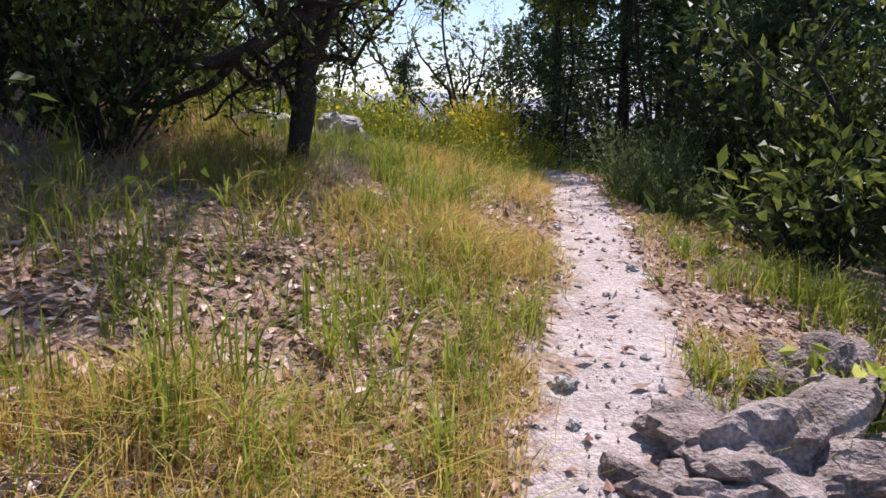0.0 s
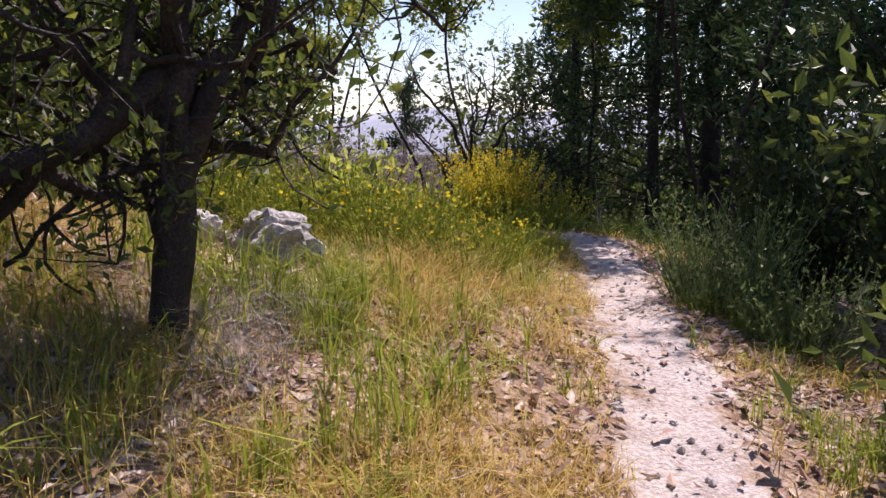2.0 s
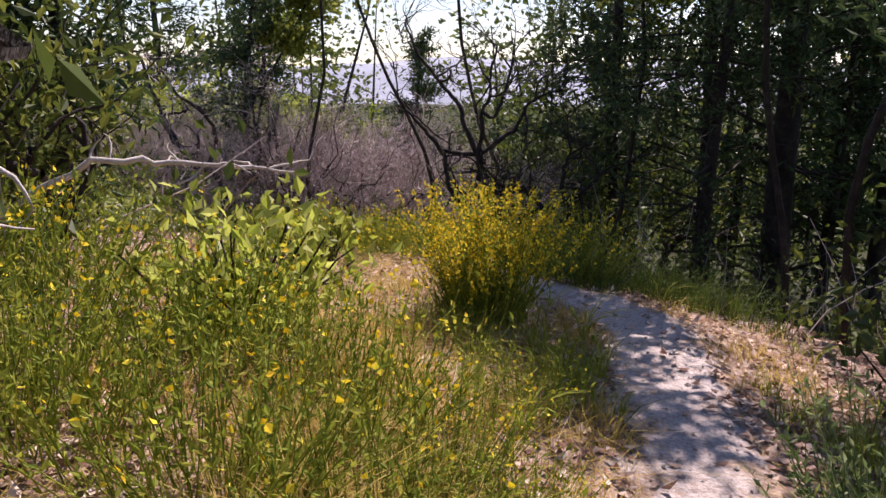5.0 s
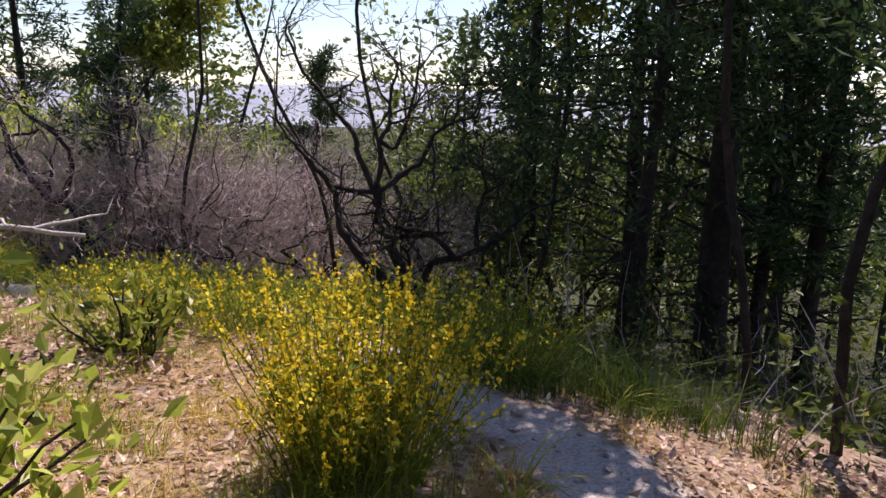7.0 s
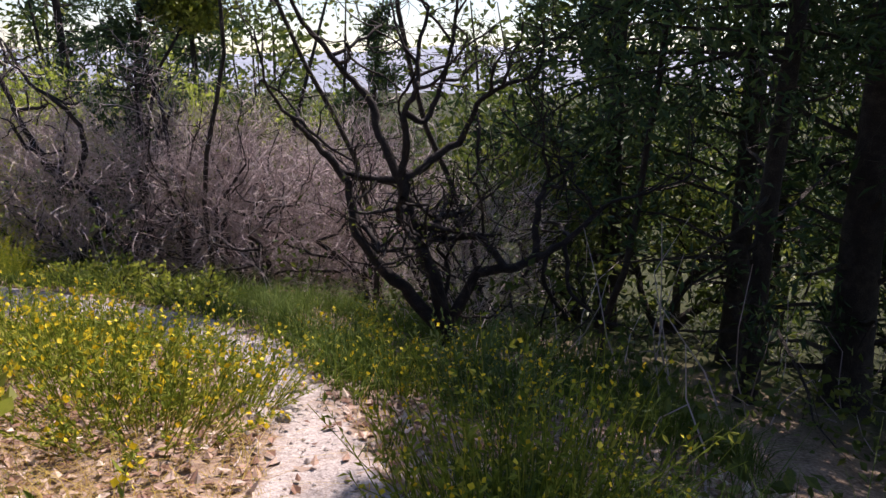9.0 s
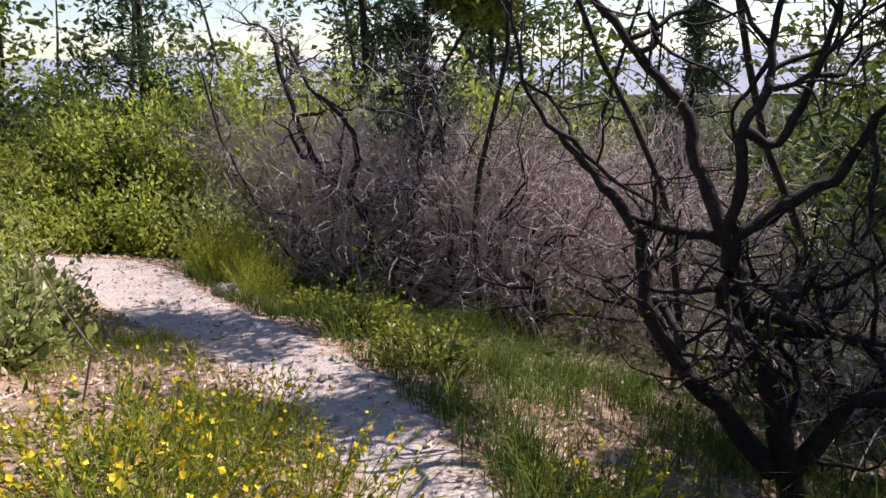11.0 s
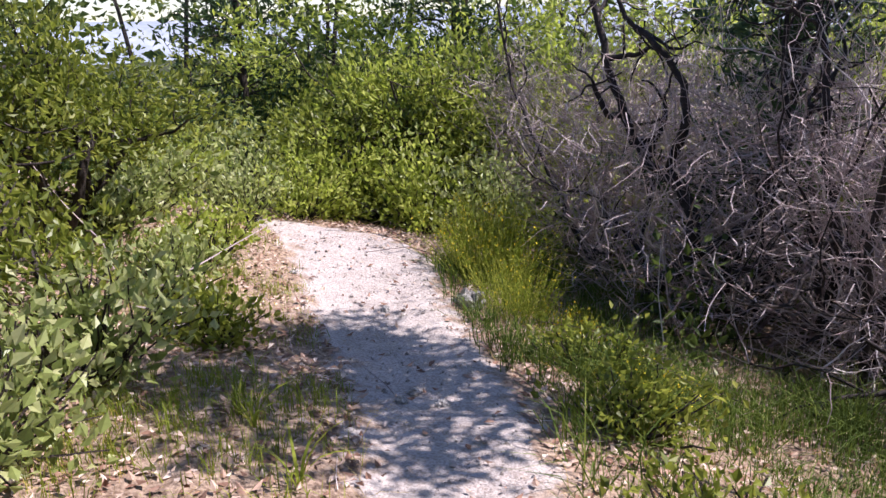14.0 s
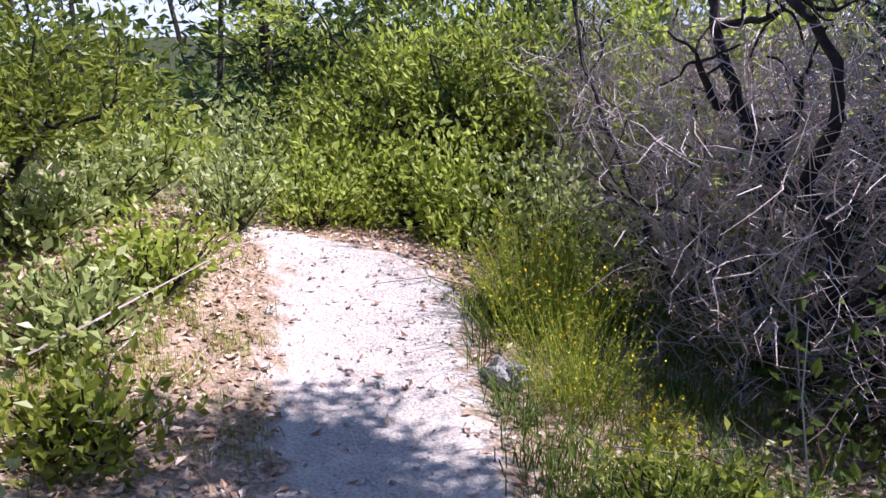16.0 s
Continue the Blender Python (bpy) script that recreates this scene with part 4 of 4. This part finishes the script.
# these crowns get part of their sunlight from the leaf colour
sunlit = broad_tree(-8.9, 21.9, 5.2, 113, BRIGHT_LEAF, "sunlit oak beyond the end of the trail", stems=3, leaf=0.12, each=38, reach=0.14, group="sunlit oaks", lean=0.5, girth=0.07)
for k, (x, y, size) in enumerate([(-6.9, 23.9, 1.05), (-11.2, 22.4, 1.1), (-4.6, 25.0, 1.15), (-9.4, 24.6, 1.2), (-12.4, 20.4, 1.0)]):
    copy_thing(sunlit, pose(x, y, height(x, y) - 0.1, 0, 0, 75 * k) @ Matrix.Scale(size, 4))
broad_tree(-10.4, 20.2, 3.4, 114, LEAF, "sunlit oak beyond the end of the trail", stems=3, leaf=0.10, each=36, group="oaks on the bank", lean=0.5, girth=0.06)
broad_tree(-7.6, 15.4, 2.4, 112, LEAF, "small oak with dark leaves overhanging the trail", stems=3, leaf=0.08, each=34, group="oaks on the bank", lean=0.6, girth=0.06)

# ---------------------------------------------------------------- rocks and dead wood
rock(-0.82, 6.15, 0.22, 1, "pale weathered rock jutting from the bank", stretch=(1.1, 0.9, 0.9), sink=0.25)
rock(-1.35, 6.3, 0.2, 2, "pale weathered rock jutting from the bank", stretch=(1.2, 0.9, 0.8), sink=0.6, turn=40)
LEDGE = "brown-grey bedrock ledge broken at the trail's edge"
rock(1.08, 2.5, 0.44, 3, LEDGE, stretch=(1.25, 1.0, 0.55), sink=1.25, turn=20, detail=5, group="ledge rocks", jag=0.8, mat=LEDGE_ROCK)
rock(1.55, 3.0, 0.36, 4, LEDGE, stretch=(1.1, 0.9, 0.7), sink=1.2, turn=60, detail=5, group="ledge rocks", jag=0.8, mat=LEDGE_ROCK)
rock(0.72, 2.15, 0.22, 6, LEDGE, stretch=(1.3, 0.9, 0.5), sink=1.2, turn=-20, group="ledge rocks", jag=0.8, mat=LEDGE_ROCK)
rock(1.75, 2.3, 0.4, 8, LEDGE, stretch=(1.0, 1.2, 0.6), sink=1.1, turn=100, group="ledge rocks", jag=0.8, mat=LEDGE_ROCK)
rock(-5.35, 18.0, 0.14, 5, "small grey stone at the trail's edge", sink=0.35, stretch=(1.2, 0.8, 0.8))
stone = rock(0.47, 2.86, 0.055, 7, "loose stone lying on the dusty trail", detail=3, group="loose stones", stretch=(1.1, 0.9, 0.65), name="stone")
rs = np.random.RandomState(5)
for k in range(26):
    i = rs.randint(80, len(SPINE) - 40)
    off = rs.normal(0, SPINE[i, 3] * 0.8)
    x, y = SPINE[i, 0] - TANG[i, 1] * off, SPINE[i, 1] + TANG[i, 0] * off
    s = rs.uniform(0.25, 1.0)
    copy_thing(stone, pose(x, y, height(x, y) + 0.012 * s, rs.uniform(-20, 20), rs.uniform(-20, 20), rs.uniform(0, 360)) @ Matrix.Scale(s, 4))


def dead_branch(name, points, r0, r1, seed, label, forks=5):
    rs = np.random.RandomState(seed)
    s = Soup()
    p = np.array(points, float)
    q = np.linspace(0, len(p) - 1, len(p) * 5)
    line = np.stack([np.interp(q, np.arange(len(p)), p[:, k]) for k in range(3)], 1)
    line[1:-1] += rs.normal(0, 0.012, (len(line) - 2, 3))
    s.tube(line, np.linspace(r0, r1, len(line)), 7)
    for _ in range(forks):
        i = rs.randint(len(line) // 3, len(line))
        fp, fr, _ = limb(line[i], rs.normal(0, 1, 3) + np.array([0, 0, 0.5]), rs.uniform(0.2, 0.5), r1 * 1.1, 0.003, 0.3, 0.0, rs, 5)
        s.tube(fp, fr, 4)
    return tagged(new(name, s.mesh(name, BLEACHED, True)), label, "branch")


b0 = height(-1.7, 7.2)
dead_branch("dead_branch", [(-1.95, 7.15, b0 + 0.1), (-1.6, 7.3, b0 + 0.28), (-1.3, 7.6, b0 + 0.55), (-1.33, 7.7, b0 + 0.85), (-1.38, 7.75, b0 + 1.5)], 0.035, 0.012, 3, "bleached dead branch rising from the bank")
b1 = height(-2.0, 9.9)
dead_branch("dead_branch", [(-3.0, 10.0, b1 + 0.3), (-2.2, 10.2, b1 + 0.75), (-1.6, 10.4, b1 + 0.7), (-0.9, 10.6, b1 + 0.62)], 0.03, 0.01, 4, "bleached dead branch lying over the brush", 8)


# ---------------------------------------------------------------- grass, litter and pebbles
def scatter(n, x0, x1, y0, y1, keep, seed):
    """Random places in a stretch of the plan where keep(side beyond the trail's edge, x, y) allows."""
    rs = np.random.RandomState(seed)
    x, y = rs.uniform(x0, x1, n), rs.uniform(y0, y1, n)
    z, side, half = land(x, y)
    p = keep(np.where(side > 0, 1, -1), np.abs(side) - half, x, y)
    ok = rs.uniform(0, 1, n) < p
    return np.stack([x, y, z - 0.01], 1)[ok]


def grass(name, base, tall, wide, mat, label, seed, lean=0.5, clump=True, droop=0.5):
    rs = np.random.RandomState(seed)
    n = len(base)
    th = rs.uniform(0, 6.28, n)
    le = np.stack([np.cos(th), np.sin(th), np.zeros(n)], 1) * np.abs(rs.normal(0, lean, n))[:, None]
    f = np.clip(0.75 + 0.45 * fbm(base[:, 0], base[:, 1], seed, 3, 2.5), 0.3, 1.6)
    s = Soup()
    s.blades(base, le, rs.uniform(0.4, 1.1, n) * tall * f, rs.uniform(0.6, 1.3, n) * wide, np.clip(rs.normal(0.5, 0.22, n) + 0.12 * fbm(base[:, 0], base[:, 1], seed + 9, 2, 1.5), 0, 1), droop)
    return tagged(new(name, s.mesh(name, mat)), label, "grass", kind="stuff")


def clumps(base, each, radius, seed):
    rs = np.random.RandomState(seed)
    p = np.repeat(base, each, 0)
    p[:, :2] += rs.normal(0, radius, (len(p), 2))
    p[:, 2] = land(p[:, 0], p[:, 1])[0] - 0.01
    return p


def patchy(x, y, seed, freq=1.3):
    return np.clip(0.5 + 0.9 * fbm(x, y, seed, 3, freq), 0, 1)


np.random.seed(4)
grass("dry_grass", clumps(scatter(9000, -2.4, 2.6, 1.0, 10.5, lambda s, d, x, y: (d > 0.03) * patchy(x, y, 1, 2.2) ** 2 * 1.4 * np.where(s > 0, np.exp(-np.clip(d - 1.3, 0, 9)), 0.5 * np.exp(-d)) * np.interp(y, [0, 5, 7.5, 10], [0.8, 0.95, 0.8, 0.5]), 1), 14, 0.05, 1), 0.24, 0.0026, STRAW, "dry straw-coloured grass on the bank", 1, lean=1.1)
grass("fallen_straw", scatter(46000, -2.6, 2.6, 1.0, 12.5, lambda s, d, x, y: (d > -0.02) * np.where(s > 0, 0.75, 0.4 * np.exp(-d)), 2), 0.16, 0.0018, STRAW, "flattened dry straw over the litter", 2, lean=2.4, droop=1.9)
grass("green_grass", clumps(scatter(2600, -2.2, 2.6, 1.2, 10.5, lambda s, d, x, y: (d > 0.02) * patchy(x, y, 3, 2.4) ** 3 * 1.6 * np.exp(-np.clip(d - 1.2, 0, 9)) * np.interp(y, [1, 4, 6, 9], [0.6, 0.7, 1.0, 0.7]), 3), 13, 0.03, 3), 0.28, 0.0038, GREEN_GRASS, "green grass tufts among the straw", 3, lean=0.9)
grass("tall_weeds", clumps(scatter(230, -2.0, 0.2, 1.8, 6.0, lambda s, d, x, y: (s > 0) * (d > 0.15) * patchy(x, y, 9, 1.8) + 0 * d, 21), 12, 0.05, 21), 0.48, 0.0045, GREEN_GRASS, "tall green weeds standing in the litter", 21, lean=0.7)
grass("grey_grass", clumps(scatter(900, -2.6, -0.55, 2.9, 5.6, lambda s, d, x, y: 0.9 * patchy(x, y, 4) + 0 * d, 4), 18, 0.07, 4), 0.24, 0.0018, GREY_GRASS, "grey dead grass drooping under the tree", 4, lean=1.5, droop=1.2)
# this grass is coloured darker to stand in for shade on the slope
grass("shade_grass", clumps(scatter(10000, -6.5, 2.8, 10.8, 20.5, lambda s, d, x, y: (s < 0) * (d > 0.03) * (0.1 + 0.9 * patchy(x, y, 5, 2.0) ** 1.5) * np.exp(-np.clip(d - 2.4, 0, 9) * 1.5), 5), 13, 0.06, 5), 0.42, 0.0036, SHADE_GREEN, "green grass on the slope below the trail, darkened for shade", 5, lean=0.85)
grass("bank_grass", clumps(scatter(8500, -9.5, 0.6, 11.2, 18.5, lambda s, d, x, y: (s > 0) * (d > 0.03) * patchy(x, y, 6, 2.0) ** 1.5 * np.exp(-np.clip(d - 1.2, 0, 9)), 6), 10, 0.05, 6), 0.22, 0.0026, GREEN_GRASS, "green grass on the bank above the trail", 6, lean=0.7)
grass("straw_by_trail", scatter(14000, -9.5, 1.5, 11.0, 19.5, lambda s, d, x, y: (d > 0.0) * 0.6 * np.exp(-np.clip(d - 1.5, 0, 9)), 7), 0.15, 0.0016, STRAW, "flattened dry straw over the litter", 7, lean=2.2, droop=1.8)


def litter(name, n, box, keep, size, seed, mat, label, rise=0.5):
    p = scatter(n, *box, keep, seed)
    rs = np.random.RandomState(seed)
    k = len(p)
    s = Soup()
    axis = rs.normal(0, 1, (k, 3)) * np.array([1, 1, rise * 0.5])
    np.random.seed(seed)
    s.leaves(p + np.array([0, 0, 0.018]) + rs.uniform(0, 0.02, (k, 1)) * np.array([0, 0, 1]), axis, rs.uniform(0.5, 1.3, k) * size, rs.uniform(0, 1, k), wide=0.5, fold=0.4)
    return tagged(new(name, s.mesh(name, mat)), label, "leaf litter", kind="stuff")


litter("leaf_litter", 42000, (-4.0, 3.5, 0.8, 13.0), lambda s, d, x, y: np.where(d > 0, 0.95 * np.exp(-np.clip(d - 2.5, 0, 9)), 0.07), 0.07, 11, LITTER, "brown and pinkish fallen leaves")
litter("leaf_litter_beyond", 34000, (-10, 2.5, 13.0, 21.0), lambda s, d, x, y: np.where(d > 0, 0.85 * np.exp(-np.clip(d - 2.5, 0, 9)), 0.06), 0.065, 12, LITTER, "brown and pinkish fallen leaves")


def pebbles(n, seed):
    rs = np.random.RandomState(seed)
    p = scatter(n, -9.5, 2.5, 0.8, 19.5, lambda s, d, x, y: np.where(d < 0.08, 0.9, 0.08), seed)
    k = len(p)
    r = np.clip(rs.lognormal(-4.9, 0.5, k), 0.003, 0.03)
    octa = np.array([(1, 0, 0), (0, 1, 0), (-1, 0, 0), (0, -1, 0), (0, 0, 0.75), (0, 0, -0.75)], float)
    v = octa[None] * rs.uniform(0.6, 1.3, (k, 6, 1)) * r[:, None, None]
    v = v + (p + np.array([0, 0, 0.01]) + np.array([0, 0, 0.35]) * r[:, None])[:, None]
    tri = np.array([(0, 1, 4), (1, 2, 4), (2, 3, 4), (3, 0, 4), (1, 0, 5), (2, 1, 5), (3, 2, 5), (0, 3, 5)])
    s = Soup()
    s.add(v, tris=(np.arange(k)[:, None, None] * 6 + tri[None]).reshape(-1, 3), tone=np.repeat(rs.uniform(0, 1, k), 6))
    tagged(new("pebbles", s.mesh("pebbles", PEBBLE)), "small pale pebbles on the dusty trail", "pebbles", kind="stuff")


pebbles(32000, 13)


def twig_litter(n, seed):
    rs = np.random.RandomState(seed)
    p = scatter(n, -8, 2.8, 0.8, 19.5, lambda s, d, x, y: np.where(d > 0, 0.8 * np.exp(-np.clip(d - 1.5, 0, 9)), 0.06), seed)
    s = Soup()
    for q in p:
        pts, rad, _ = limb(q + np.array([0, 0, 0.02]), rs.normal(0, 1, 3) * np.array([1, 1, 0.12]), rs.uniform(0.08, 0.4), rs.uniform(0.002, 0.005), 0.001, 0.15, 0.01, rs, 3)
        s.tube(pts, rad, 3, tone=rs.uniform(0, 1))
    tagged(new("fallen_twigs", s.mesh("fallen_twigs", DEADWOOD)), "grey fallen twigs over the litter", "twigs", kind="stuff")


twig_litter(2600, 14)


def broad_grass(x, y, seed):
    """A tuft of a few broad arching blades."""
    rs = np.random.RandomState(seed)
    s = Soup()
    for _ in range(11):
        th, h, w = rs.uniform(0, 6.28), rs.uniform(0.14, 0.34), rs.uniform(0.004, 0.008)
        d, up = np.array([math.cos(th), math.sin(th), 0]), np.array([0, 0, 1.0])
        across = np.array([-d[1], d[0], 0])
        f = np.linspace(0, 1, 6)[:, None]
        mid = d * 0.01 + d * h * (0.25 * f + 0.6 * f ** 2.5) + up * h * (f - 0.35 * f ** 3)
        half = across * w * (1 - f ** 2) * (0.7 + 0.6 * f)
        v = np.stack([mid - half, mid + half + up * 0.002], 1).reshape(-1, 3)
        k = np.arange(5)[:, None] * 2
        s.add(v, quads=k + np.array([[0, 1, 3, 2]]), tone=rs.uniform(0.4, 1))
    ob = new("broad_grass", s.mesh("broad_grass", GREEN_GRASS))
    ob.matrix_world = pose(x, y, height(x, y))
    return tagged(ob, "tuft of broad green grass blades in the litter", "grass tuft", "broad grass tufts")


tufts = [broad_grass(-0.55, 2.0, 1), broad_grass(-0.4, 2.6, 2)]
rs = np.random.RandomState(17)
for k in range(44):
    i = rs.randint(70, 250)
    off = SPINE[i, 3] + abs(rs.normal(0.15, 0.8))
    off = -off if k % 5 == 0 else off
    x, y = SPINE[i, 0] - TANG[i, 1] * off, SPINE[i, 1] + TANG[i, 0] * off
    copy_thing(tufts[k % 2], pose(x, y, height(x, y), 0, 0, rs.uniform(0, 360)) @ Matrix.Scale(rs.uniform(0.6, 1.3), 4))
